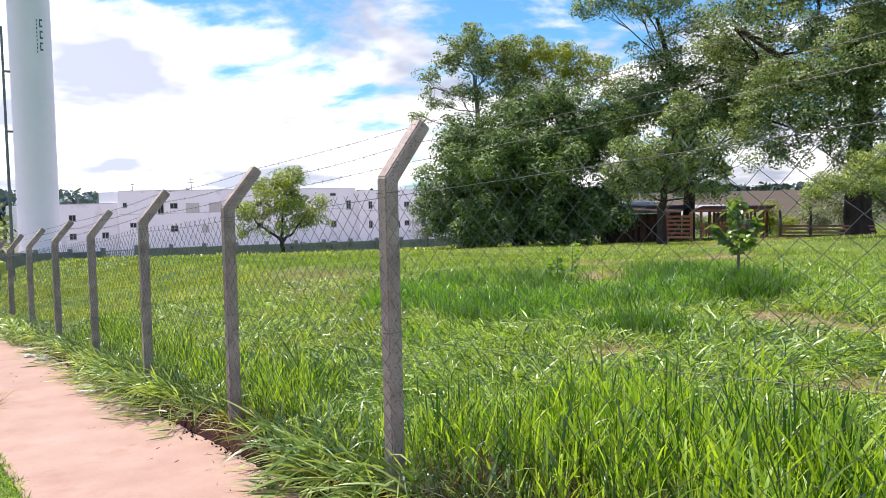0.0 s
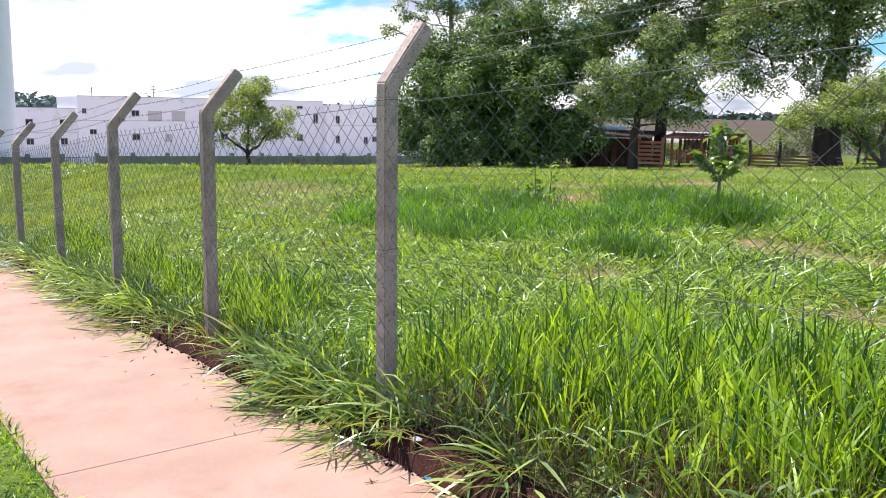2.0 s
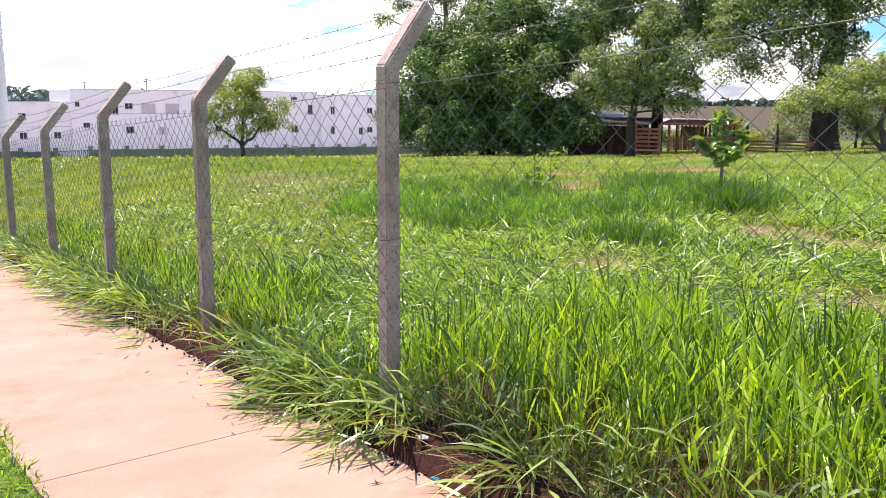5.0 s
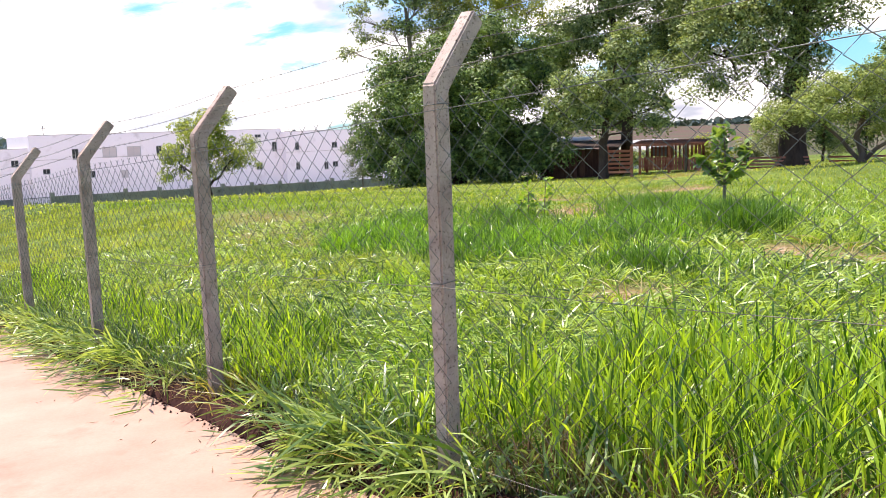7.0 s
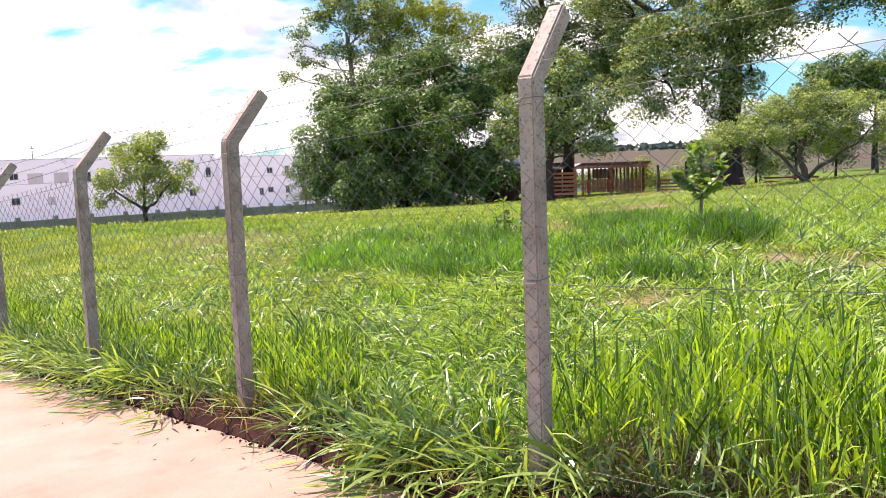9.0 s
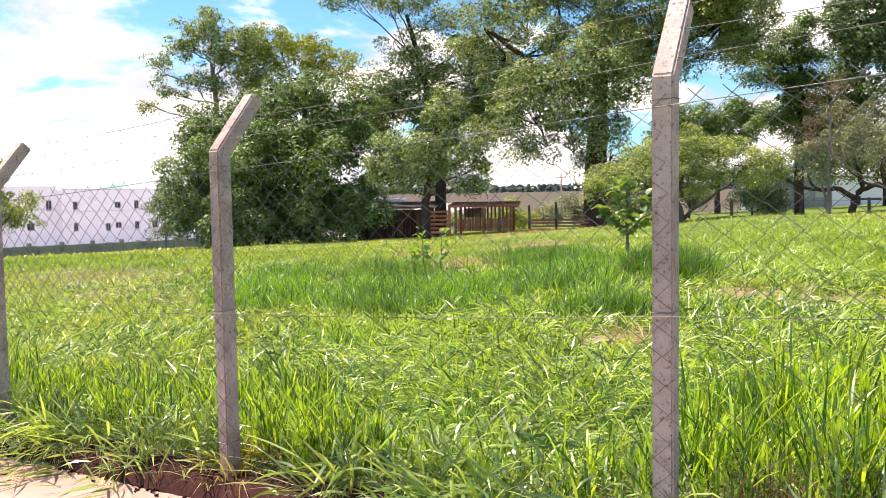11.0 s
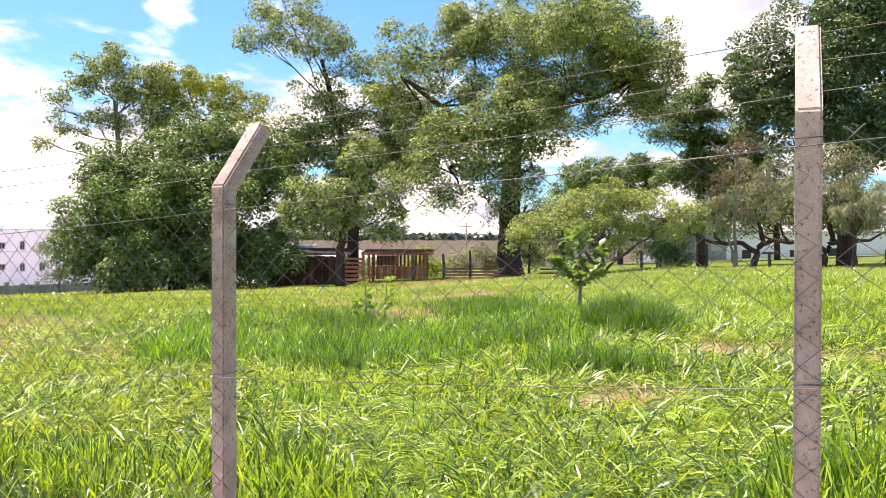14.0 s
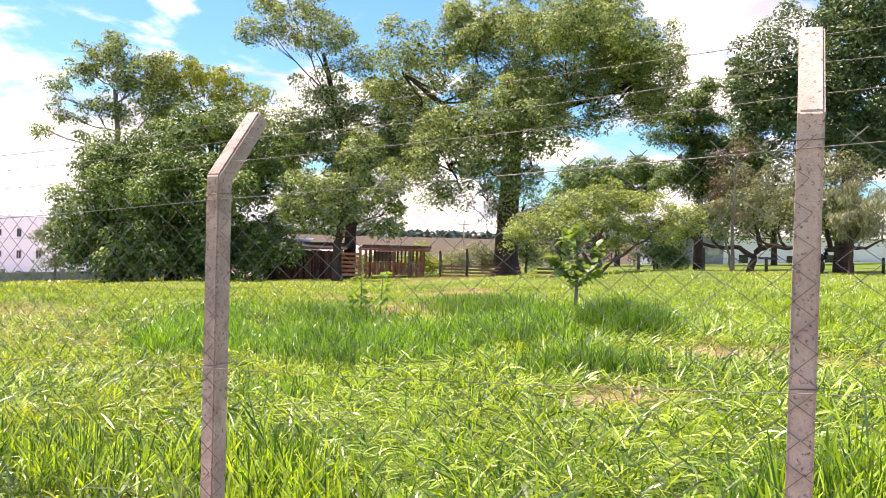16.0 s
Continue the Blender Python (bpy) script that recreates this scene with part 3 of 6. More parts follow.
# ---- grass ----
def grass_mesh(name, x, y, h, w, lean, az, z=None, levels=4, twist=0.6, seed=1):
    """Curved tapering blades rooted at x, y."""
    rg = np.random.default_rng(seed)
    n = len(x)
    z = height(x, y) if z is None else z
    t = np.linspace(0, 1, levels)
    d = np.stack([np.cos(az), np.sin(az)], -1)
    sa = az + np.pi / 2 + rg.uniform(-twist, twist, n)
    s = np.stack([np.cos(sa), np.sin(sa)], -1)
    roll = rg.uniform(-1.1, 1.1, n)
    flat, edge = np.cos(roll), np.sin(roll)
    out = []
    width = np.interp(t, [0, 0.45, 1], [0.75, 1.0, 0.0])
    for i, tt in enumerate(t):
        reach = h * lean * tt ** 1.9
        zz = z - 0.02 + h * (tt - 0.42 * np.minimum(lean, 1.2) * tt ** 2.4)
        c = np.stack([x + d[:, 0] * reach, y + d[:, 1] * reach, zz], -1)
        off = np.zeros((n, 3))
        off[:, :2] = s * (w * width[i] / 2 * flat)[:, None]
        off[:, 2] = w * width[i] / 2 * edge
        if i < levels - 1:
            out += [c - off, c + off]
        else:
            out += [c]
    per = 2 * (levels - 1) + 1
    v = np.stack(out, 1).reshape(-1, 3)
    base = (np.arange(n) * per)[:, None]
    q = np.concatenate([base + np.array([2 * i, 2 * i + 1, 2 * i + 3, 2 * i + 2]) for i in range(levels - 2)])
    tr = base + np.array([per - 3, per - 2, per - 1])
    return mesh_of(name, v, q, tr)


def patchy(x, y, s=1.0, o=0.0):
    return 0.5 + 0.25 * (np.sin(1.7 * x * s + 0.9 * y * s + o) + np.sin(-0.8 * x * s + 2.1 * y * s + 1.3 + o)) * 0.9 + 0.12 * np.sin(4.1 * x * s + 3.3 * y * s)


rng = np.random.default_rng(21)


def scatter(n, x0, x1, y0, y1):
    return rng.uniform(x0, x1, n), rng.uniform(y0, y1, n)


def tussocks(n, per, x0, x1, y0, y1, spread):
    """Roots gathered in tufts, and the tuft's own strength."""
    cx, cy = rng.uniform(x0, x1, n), rng.uniform(y0, y1, n)
    k = np.repeat(np.arange(n), per)
    x = cx[k] + rng.normal(0, spread, n * per)
    y = cy[k] + rng.normal(0, spread, n * per)
    return x, y, rng.uniform(0.6, 1.25, n)[k], np.arctan2(y - cy[k], x - cx[k])


def keep(mask, *arrays):
    return [a[mask] for a in arrays]


def spot(x, y, cx, cy, rx, ry):
    """A soft round weight about a place."""
    return np.exp(-((x - cx) / rx) ** 2 - ((y - cy) / ry) ** 2)


def wander(x, y):
    """A slow wobble that roughens the edges of the stands."""
    return 0.28 * np.sin(1.9 * x + 0.7 * y) + 0.22 * np.sin(-1.1 * x + 2.7 * y + 1.0) + 0.14 * np.sin(4.3 * x + 1.1) + 0.12 * np.sin(5.1 * y - 2.2 * x)


def deep_stand(x, y):
    """The dense dark green growth in the middle of the field and its outliers."""
    w = wander(x, y)
    front = np.interp(x, [-12, -9, -5.6, -3.9, -3.2, 0], [4.6, 4.2, 3.9, 5.0, 6.6, 9.0])
    back = np.interp(x, [-14, -9.5, -8.2, -7.4, -5.6, -5.0, -3.5, 0], [6.0, 8.6, 7.2, 6.2, 6.1, 8.0, 8.6, 8.2])
    band = np.clip((y + w - front) / 0.35, 0, 1) * np.clip((back - y - w) / 0.6, 0, 1) * np.clip((x + 11.5 + w) / 3.5, 0, 1)
    band = np.maximum(band, np.clip(1.9 * spot(x, y, -2.35, 4.55, 0.95, 0.42) - 0.55, 0, 1))
    band = np.maximum(band, np.clip(1.9 * spot(x, y, -3.3, 6.1, 0.9, 0.55) - 0.6, 0, 1))
    band = np.maximum(band, np.clip(1.8 * spot(x, y, -5.2, 9.3, 1.1, 0.5) - 0.6, 0, 1))
    return np.maximum(band, np.clip(1.8 * spot(x, y, -4.6, 2.9, 0.8, 0.35) - 0.7, 0, 1) * 0.8)


def front_stand(x, y):
    """The tall growth just behind the wire."""
    deep = np.interp(x, [-12, -6, -2.9, -1.9, -1.1, -0.35, 0.2, 1.2, 3.0, 6], [0.9, 0.9, 0.95, 0.85, 0.7, 1.0, 1.75, 2.25, 2.1, 2.0])
    return np.clip((deep + 0.6 * wander(x, y) - y) / 0.35, 0, 1)


def lushness(x, y):
    """How tall the sward stands."""
    base = np.interp(y, [0, 2.0, 4.0, 7.0, 10.0, 14, 40], [0.15, 0.12, 0.12, 0.14, 0.10, 0.07, 0.06])
    base = base * (0.45 + 1.1 * patchy(x, y, 1.3))
    tall = np.interp(x, [-10, -3.2, -2.6, -1.6, -0.5, 0.3, 2.5], [0.26, 0.28, 0.31, 0.23, 0.29, 0.39, 0.42])
    out = np.maximum(base, front_stand(x, y) * tall * (0.70 + 0.55 * patchy(x, y, 1.9, 0.7)))
    out = np.maximum(out, deep_stand(x, y) * (0.20 + 0.15 * patchy(x, y, 1.4, 2.1)))
    out = out + 0.14 * np.maximum(spot(x, y, -0.05, 1.45, 0.32, 0.25), spot(x, y, -3.0, 0.55, 0.35, 0.3))
    return out * (1 - 0.45 * bareness(x, y, DRY))


# upright leafy culms near the fence, thick in tufts
def culm_leaves(name, x, y, h, per, L, w, elev, mat, label, seed, bend=(0.08, 0.75), lean=0.16):
    """Pointed leaves set alternately on upright culms."""
    rg = np.random.default_rng(seed)
    n = len(x)
    k = np.repeat(np.arange(n), per)
    i = np.tile(np.arange(per), n)
    az0 = rg.uniform(0, 6.28, n)
    tip = rg.normal(0, lean, (n, 2)) * h[:, None]
    f = np.clip((i + rg.uniform(0, 1, n * per)) / per, 0, 1) ** 0.8 * 0.76
    z = height(x, y)
    p = np.stack([x[k] + tip[k, 0] * f ** 2, y[k] + tip[k, 1] * f ** 2, z[k] - 0.02 + h[k] * f], -1)
    az = az0[k] + np.pi * (i % 2) + rg.normal(0, 0.5, n * per)
    el = np.radians(rg.uniform(elev[0], elev[1], n * per))
    length = rg.uniform(L[0], L[1], n * per) * np.clip(h[k] / 0.35, 0.5, 1.25)
    leaf = lance(name, p, az, el, length, rg.uniform(w[0], w[1], n * per), rg.uniform(bend[0], bend[1], n * per), seed)
    return tagged(link(name, leaf, mat), label, "grass", kind="stuff")


def lance(name, p, az, el, length, w, bend, seed, levels=4):
    """Lance-shaped leaves from p, rising at el and bending over."""
    rg = np.random.default_rng(seed + 100)
    n = len(p)
    d = np.stack([np.cos(az) * np.cos(el), np.sin(az) * np.cos(el), np.sin(el)], -1)
    s = np.stack([-np.sin(az), np.cos(az), np.zeros(n)], -1)
    u = np.cross(d, s)
    roll = rg.normal(0, 0.7, n)[:, None]
    side = s * np.cos(roll) + u * np.sin(roll)
    t = np.linspace(0, 1, levels)
    wide = np.interp(t, [0, 0.3, 0.65, 1], [0.4, 1.0, 0.75, 0.0])
    out = []
    for i in range(levels):
        c = p + d * (length * t[i])[:, None]
        c[:, 2] -= bend * length * t[i] ** 2
        if i < levels - 1:
            off = side * (w * wide[i] / 2)[:, None]
            out += [c - off, c + off]
        else:
            out += [c]
    m = 2 * (levels - 1) + 1
    v = np.stack(out, 1).reshape(-1, 3)
    base = (np.arange(n) * m)[:, None]
    q = np.concatenate([base + np.array([2 * i, 2 * i + 1, 2 * i + 3, 2 * i + 2]) for i in range(levels - 2)])
    return mesh_of(name, v, q, base + np.array([m - 3, m - 2, m - 1]))


def chance(n):
    return rng.uniform(0, 1, n)


# tall tufts behind the wire
x, y, k, out = tussocks(2700, 8, -10.5, 5.6, 0.10, 2.9, 0.055)
m = (y > 0.06) & (chance(len(x)) > bareness(x, y)) & (chance(len(x)) < front_stand(x, y)) & (patchy(x, y, 2.6, 0.4) + 0.5 * chance(len(x)) > 0.42) & ~((x < -1.75) & (x > -2.6) & (y < 0.13)) & ((x < 0.2) | (y > 0.34) | (chance(len(x)) < 0.35))
x, y, k, out = keep(m, x, y, k, out)
h = np.maximum(lushness(x, y) * k * rng.uniform(0.8, 1.2, len(x)), 0.08)
culm_leaves("tall_grass", x, y, h, 5, (0.15, 0.33), (0.007, 0.016), (50, 88), M_GRASS, "lush upright green grass growing behind the fence", 2, bend=(0.03, 0.5))
# short dark blades at the foot of the tall ones
x, y = scatter(11000, -6.5, 4.4, 0.08, 2.0)
tagged(link("meadow_grass", grass_mesh("meadow_grass", x, y, rng.uniform(0.06, 0.18, len(x)), rng.uniform(0.006, 0.014, len(x)), rng.uniform(0.2, 1.4, len(x)), rng.uniform(0, 6.28, len(x)), levels=3, seed=33), M_TUSSOCK),
       "short green blades at the foot of the tall grass", "grass", kind="stuff")
# long blades sprawling and trodden flat between the stands
x, y, k, out = tussocks(5600, 9, -13.5, 4.6, 0.35, 7.6, 0.10)
m = (chance(len(x)) > 1.15 * bareness(x, y)) & (chance(len(x)) > 0.92 * front_stand(x, y)) & (chance(len(x)) > 0.95 * deep_stand(x, y)) & (chance(len(x)) > 0.75 * bareness(x, y, DRY))
x, y, k, out = keep(m, x, y, k, out)
drift = 5.6 + 1.3 * np.sin(0.8 * x + 0.5 * y) + 0.9 * np.sin(1.7 * y - 0.6 * x)
n = len(x)
up = np.radians(rng.uniform(8, 62, n)) * np.clip(0.55 + 0.7 * patchy(x, y, 1.6, 3.0), 0.4, 1.15)
p = np.stack([x, y, height(x, y) + rng.uniform(0.0, 0.07, n)], -1)
tagged(link("sprawling_grass", lance("sprawling_grass", p, np.where(chance(n) < 0.55, drift, out) + rng.normal(0, 0.7, n), up, rng.uniform(0.12, 0.31, n) * (0.55 + 0.55 * k), rng.uniform(0.008, 0.019, n), rng.uniform(0.1, 0.6, n), 35), M_SPRAWL),
       "glossy bent grass blades sprawling between the tufts", "grass", kind="stuff")
# loose upright tufts among the sprawl
x, y, k, out = tussocks(1500, 14, -13.5, 4.6, 1.0, 7.4, 0.075)
m = (chance(len(x)) > 1.2 * bareness(x, y)) & (chance(len(x)) > deep_stand(x, y)) & (patchy(x, y, 1.9, 5.0) + 0.35 * chance(len(x)) > 0.5) & (chance(len(x)) > 0.8 * bareness(x, y, DRY))
x, y, k, out = keep(m, x, y, k, out)
tagged(link("tall_grass", grass_mesh("tall_grass", x, y, rng.uniform(0.14, 0.27, len(x)) * k, rng.uniform(0.008, 0.017, len(x)), rng.uniform(0.2, 0.95, len(x)), out + rng.normal(0, 0.7, len(x)), seed=65), M_GRASS),
       "loose tufts of green grass in the field", "grass", kind="stuff")
# understorey of short light blades
x, y = scatter(30000, -13.5, 4.6, 0.5, 7.6)
m = (chance(len(x)) > bareness(x, y) * 1.1) & (chance(len(x)) > 0.6 * bareness(x, y, DRY)) & (chance(len(x)) < np.interp(y, [0.5, 1.8], [0.3, 1]))
x, y = keep(m, x, y)
tagged(link("meadow_grass", grass_mesh("meadow_grass", x, y, np.maximum(np.minimum(lushness(x, y), 0.2), 0.08) * rng.uniform(0.5, 1.1, len(x)), rng.uniform(0.007, 0.017, len(x)), rng.uniform(0.3, 1.6, len(x)), rng.uniform(0, 6.28, len(x)), levels=3, seed=3), M_RISE),
       "bright yellow-green meadow grass", "grass", kind="stuff")
# the dense dark green stand
x, y, k, out = tussocks(6800, 15, -12, 0, 2.3, 9.4, 0.085)
m = (chance(len(x)) < deep_stand(x, y)) & (chance(len(x)) > bareness(x, y) * 1.2)
x, y, k, out = keep(m, x, y, k, out)
h = lushness(x, y) * k * rng.uniform(0.75, 1.25, len(x))
tagged(link("tall_grass", grass_mesh("tall_grass", x, y, h, rng.uniform(0.008, 0.018, len(x)), rng.uniform(0.15, 0.75, len(x)), out + rng.normal(0, 0.7, len(x)), seed=2), M_STAND),
       "dense stand of deep green grass in the field", "grass", kind="stuff")
# dark tussocks by the sapling and the tall weed
xs, ys = [], []
for cx, cy, rx, ry, n in ((-2.75, 7.1, 0.24, 0.20, 2100), (-2.35, 6.5, 0.18, 0.16, 700), (-7.2, 7.3, 0.45, 0.25, 1000), (-6.2, 6.5, 0.5, 0.22, 600), (-4.9, 8.0, 0.45, 0.25, 1100), (-5.9, 9.3, 0.5, 0.25, 900), (-5.0, 4.2, 0.3, 0.14, 500), (-3.6, 5.6, 0.3, 0.16, 400), (-0.05, 1.45, 0.16, 0.12, 900), (-2.1, 4.3, 0.4, 0.12, 500), (-8.4, 6.4, 0.6, 0.3, 600)):
    xs.append(rng.normal(cx, rx, n))
    ys.append(rng.normal(cy, ry, n))
x, y = np.concatenate(xs), np.concatenate(ys)
tagged(link("tall_grass", grass_mesh("tall_grass", x, y, rng.uniform(0.22, 0.42, len(x)) * np.where((y > 6.3) & (x > -3.4), 1.25, 1.0), rng.uniform(0.008, 0.018, len(x)), rng.uniform(0.1, 0.75, len(x)), rng.uniform(0, 6.28, len(x)), seed=14), M_TUSSOCK),
       "dark blue-green tussocks of tall grass", "grass", kind="stuff")
# yellow-green clumps down the slope
x, y, k, out = tussocks(900, 18, -15, -4.5, 1.2, 5.2, 0.10)
m = (chance(len(x)) > 1.3 * deep_stand(x, y)) & (chance(len(x)) > 0.8 * bareness(x, y, DRY)) & (patchy(x, y, 1.2, 4.0) > 0.42)
x, y, k, out = keep(m, x, y, k, out)
tagged(link("meadow_grass", grass_mesh("meadow_grass", x, y, rng.uniform(0.12, 0.26, len(x)) * k, rng.uniform(0.008, 0.018, len(x)), rng.uniform(0.3, 1.0, len(x)), out + rng.normal(0, 0.6, len(x)), seed=64), M_LAWN),
       "yellow-green clumps of grass along the fence", "grass", kind="stuff")
# middle of the field
x, y, k, out = tussocks(3600, 12, -32, 6, 7.2, 16.5, 0.16)
m = (chance(len(x)) > bareness(x, y) * 1.15) & (patchy(x, y, 0.8, 1.0) + 0.5 * chance(len(x)) > 0.4)
x, y, k, out = keep(m, x, y, k, out)
h = np.maximum(lushness(x, y), np.interp(x, [-4, -1, 4], [0.08, 0.17, 0.2])) * k * rng.uniform(0.7, 1.35, len(x))
tagged(link("tall_grass", grass_mesh("tall_grass", x, y, h, rng.uniform(0.012, 0.026, len(x)), rng.uniform(0.2, 0.9, len(x)), out + rng.normal(0, 0.7, len(x)), levels=3, seed=4), M_GRASS_DEEP),
       "dense green grass in the middle of the field", "grass", kind="stuff")
x, y, k, out = tussocks(2300, 12, -32, -13, 0.2, 7.2, 0.14)
m = (patchy(x, y, 0.7, 2.0) + 0.45 * chance(len(x)) > 0.4) & (chance(len(x)) > 0.7 * bareness(x, y, DRY))
x, y, k, out = keep(m, x, y, k, out)
h = np.maximum(lushness(x, y), 0.09) * k * rng.uniform(0.7, 1.35, len(x))
tagged(link("meadow_grass", grass_mesh("meadow_grass", x, y, h, rng.uniform(0.014, 0.03, len(x)), rng.uniform(0.15, 0.8, len(x)), out + rng.normal(0, 0.7, len(x)), levels=3, seed=5), M_LAWN),
       "bright green grass further along the fence", "grass", kind="stuff")
# fuller growth on the eastern rise
x, y, k, out = tussocks(1900, 13, -5.5, 5.5, 6.2, 20.0, 0.13)
m = (chance(len(x)) > bareness(x, y) * 1.2) & (chance(len(x)) < np.interp(x + 0.25 * (y - 8), [-5.5, -3.0], [0.2, 1.0]))
x, y, k, out = keep(m, x, y, k, out)
tagged(link("meadow_grass", grass_mesh("meadow_grass", x, y, rng.uniform(0.12, 0.24, len(x)) * k * np.interp(y, [6, 12, 20], [1.1, 1.0, 0.75]), rng.uniform(0.010, 0.022, len(x)), rng.uniform(0.3, 1.1, len(x)), out + rng.normal(0, 0.7, len(x)), levels=3, seed=67), M_RISE),
       "even green grass on the rise beside the sapling", "grass", kind="stuff")
# short sward towards the trees and down the slope
x, y = scatter(78000, -46, 9, 10.0, 46)
m = chance(len(x)) > bareness(x, y) * 1.05
x, y = keep(m, x, y)
tagged(link("meadow_grass", grass_mesh("meadow_grass", x, y, rng.uniform(0.05, 0.14, len(x)) * (0.5 + 0.9 * patchy(x, y, 0.5)), rng.uniform(0.014, 0.032, len(x)), rng.uniform(0.3, 1.0, len(x)), rng.uniform(0, 6.28, len(x)), levels=3, seed=6), M_LAWN),
       "short bright green grass under the trees", "grass", kind="stuff")
x, y = scatter(18000, -80, -32, 0.3, 44)
tagged(link("meadow_grass", grass_mesh("meadow_grass", x, y, rng.uniform(0.1, 0.3, len(x)) * (0.5 + patchy(x, y, 0.35)), rng.uniform(0.05, 0.12, len(x)), rng.uniform(0.3, 1.0, len(x)), rng.uniform(0, 6.28, len(x)), levels=3, seed=7), M_LAWN),
       "bright green grass at the far end of the field", "grass", kind="stuff")
# verge: creeping stems with lance leaves, bunched, some lying out on the lane
def creeping(name, n, x0, x1, seed, reach, label, mat, far=False):
    rg = np.random.default_rng(seed)
    mid = rg.uniform(x0, x1, max(3, n // 9))
    x = mid[rg.integers(0, len(mid), n)] + rg.normal(0, 0.10, n)
    y = rg.uniform(-0.10, 0.12, n)
    ok = (x > x0) & (x < x1)
    x, y = x[ok], y[ok]
    n = len(x)
    z = 0.085 + 0.055 * x + 0.10
    az = -np.pi / 2 + rg.normal(0.30, 0.55, n)
    R = rg.uniform(reach[0], reach[1], n)
    rise = rg.uniform(0.06, 0.30, n)
    t = np.linspace(0, 1, 6)
    px = x[:, None] + np.cos(az)[:, None] * R[:, None] * t
    py = y[:, None] + np.sin(az)[:, None] * R[:, None] * t
    pz = z[:, None] + rise[:, None] * 4 * t * (1 - t) * (1 - 0.3 * t) - 0.085 * t
    floor = np.where(py < -0.18, 0.085 + 0.055 * px + 0.008, 0.085 + 0.055 * px + 0.10)
    pz = np.maximum(pz, floor + 0.004 * rg.uniform(0, 1, pz.shape))
    stems = Soup()
    if not far:
        for a in range(n):
            stems.tube(np.stack([px[a], py[a], pz[a]], -1), np.linspace(0.0022, 0.0010, 6), 3)
    per = 6
    k = np.repeat(np.arange(n), per)
    i = np.tile(np.arange(per), n)
    f = np.clip(0.10 + 0.9 * (i + rg.uniform(-0.3, 0.3, n * per)) / (per - 1), 0.03, 1)
    idx = f * 5
    j = np.minimum(idx.astype(int), 4)
    fr = idx - j

    def along(a):
        return a[k, j] * (1 - fr) + a[k, j + 1] * fr

    p = np.stack([along(px), along(py), along(pz)], -1)
    la = az[k] + np.where(i % 2 == 0, 1, -1) * rg.uniform(0.15, 0.9, n * per)
    el = np.radians(rg.uniform(-5, 60, n * per)) * np.where(f > 0.7, 0.45, 1.0)
    length = rg.uniform(0.14, 0.40, n * per) * np.where(f > 0.9, 0.7, 1.0)
    low = p[:, 2] - (0.085 + 0.055 * p[:, 0]) < 0.06
    bend = np.where(low, 0.02, rg.uniform(0.05, 0.42, n * per))
    el = np.where(low, np.abs(el) * 0.35, el)
    ob = tagged(link(name, lance(name, p, la, el, length, rg.uniform(0.010, 0.021, n * per), bend, seed, 5), mat), label, "grass", kind="stuff")
    if not far:
        link("stem", stems.mesh("stem"), mat, ob)


creeping("verge_grass", 100, -1.38, -0.02, 8, (0.14, 0.44), "bunched creeping grass spilling over the edge of the footpath", M_VERGE)
creeping("verge_grass", 14, -2.65, -1.50, 28, (0.08, 0.28), "sparse creeping grass on the earth bank", M_VERGE)
creeping("verge_grass", 85, 0.02, 4.2, 38, (0.08, 0.36), "creeping grass stems hanging over the footpath edge", M_VERGE)
creeping("verge_grass", 190, -8.0, -2.6, 48, (0.18, 0.50), "creeping grass along the earth bank", M_VERGE)
creeping("verge_grass", 320, -26.0, -8.0, 58, (0.18, 0.55), "long grass hanging over the edge of the footpath", M_VERGE, True)
# upright leaves along the wire
x, y, k, out = tussocks(360, 8, -26, 4.4, -0.05, 0.22, 0.05)
m = ~((x < -1.75) & (x > -2.62)) & (y > -0.1) & ((x < 0.15) | (chance(len(x)) < 0.3))
x, y, k, out = keep(m, x, y, k, out)
culm_leaves("verge_grass", x, y, rng.uniform(0.16, 0.42, len(x)), 4, (0.14, 0.28), (0.010, 0.019), (25, 82), M_VERGE, "broad-leaved grass along the foot of the wire", 19)
# bushy weeds crowding the far edge of the lane
x, y, k, out = tussocks(46, 14, -14.6, -11.6, -0.30, 0.05, 0.08)
culm_leaves("verge_grass", x, y, rng.uniform(0.22, 0.48, len(x)), 4, (0.14, 0.30), (0.014, 0.026), (10, 75), M_VERGE, "bushy grey-green weeds crowding the edge of the footpath", 71)
x, y = scatter(520, -14, 4, -0.16, 0.1)
tagged(link("dry_grass", grass_mesh("dry_grass", x, y, rng.uniform(0.12, 0.4, len(x)), rng.uniform(0.005, 0.010, len(x)), rng.uniform(0.9, 1.6, len(x)), -np.pi / 2 + rng.normal(0, 1.0, len(x)), z=height(x, np.maximum(y, 0.02)) - 0.03, seed=9), M_DRY),
       "withered straw-coloured blades along the verge", "grass", kind="stuff")
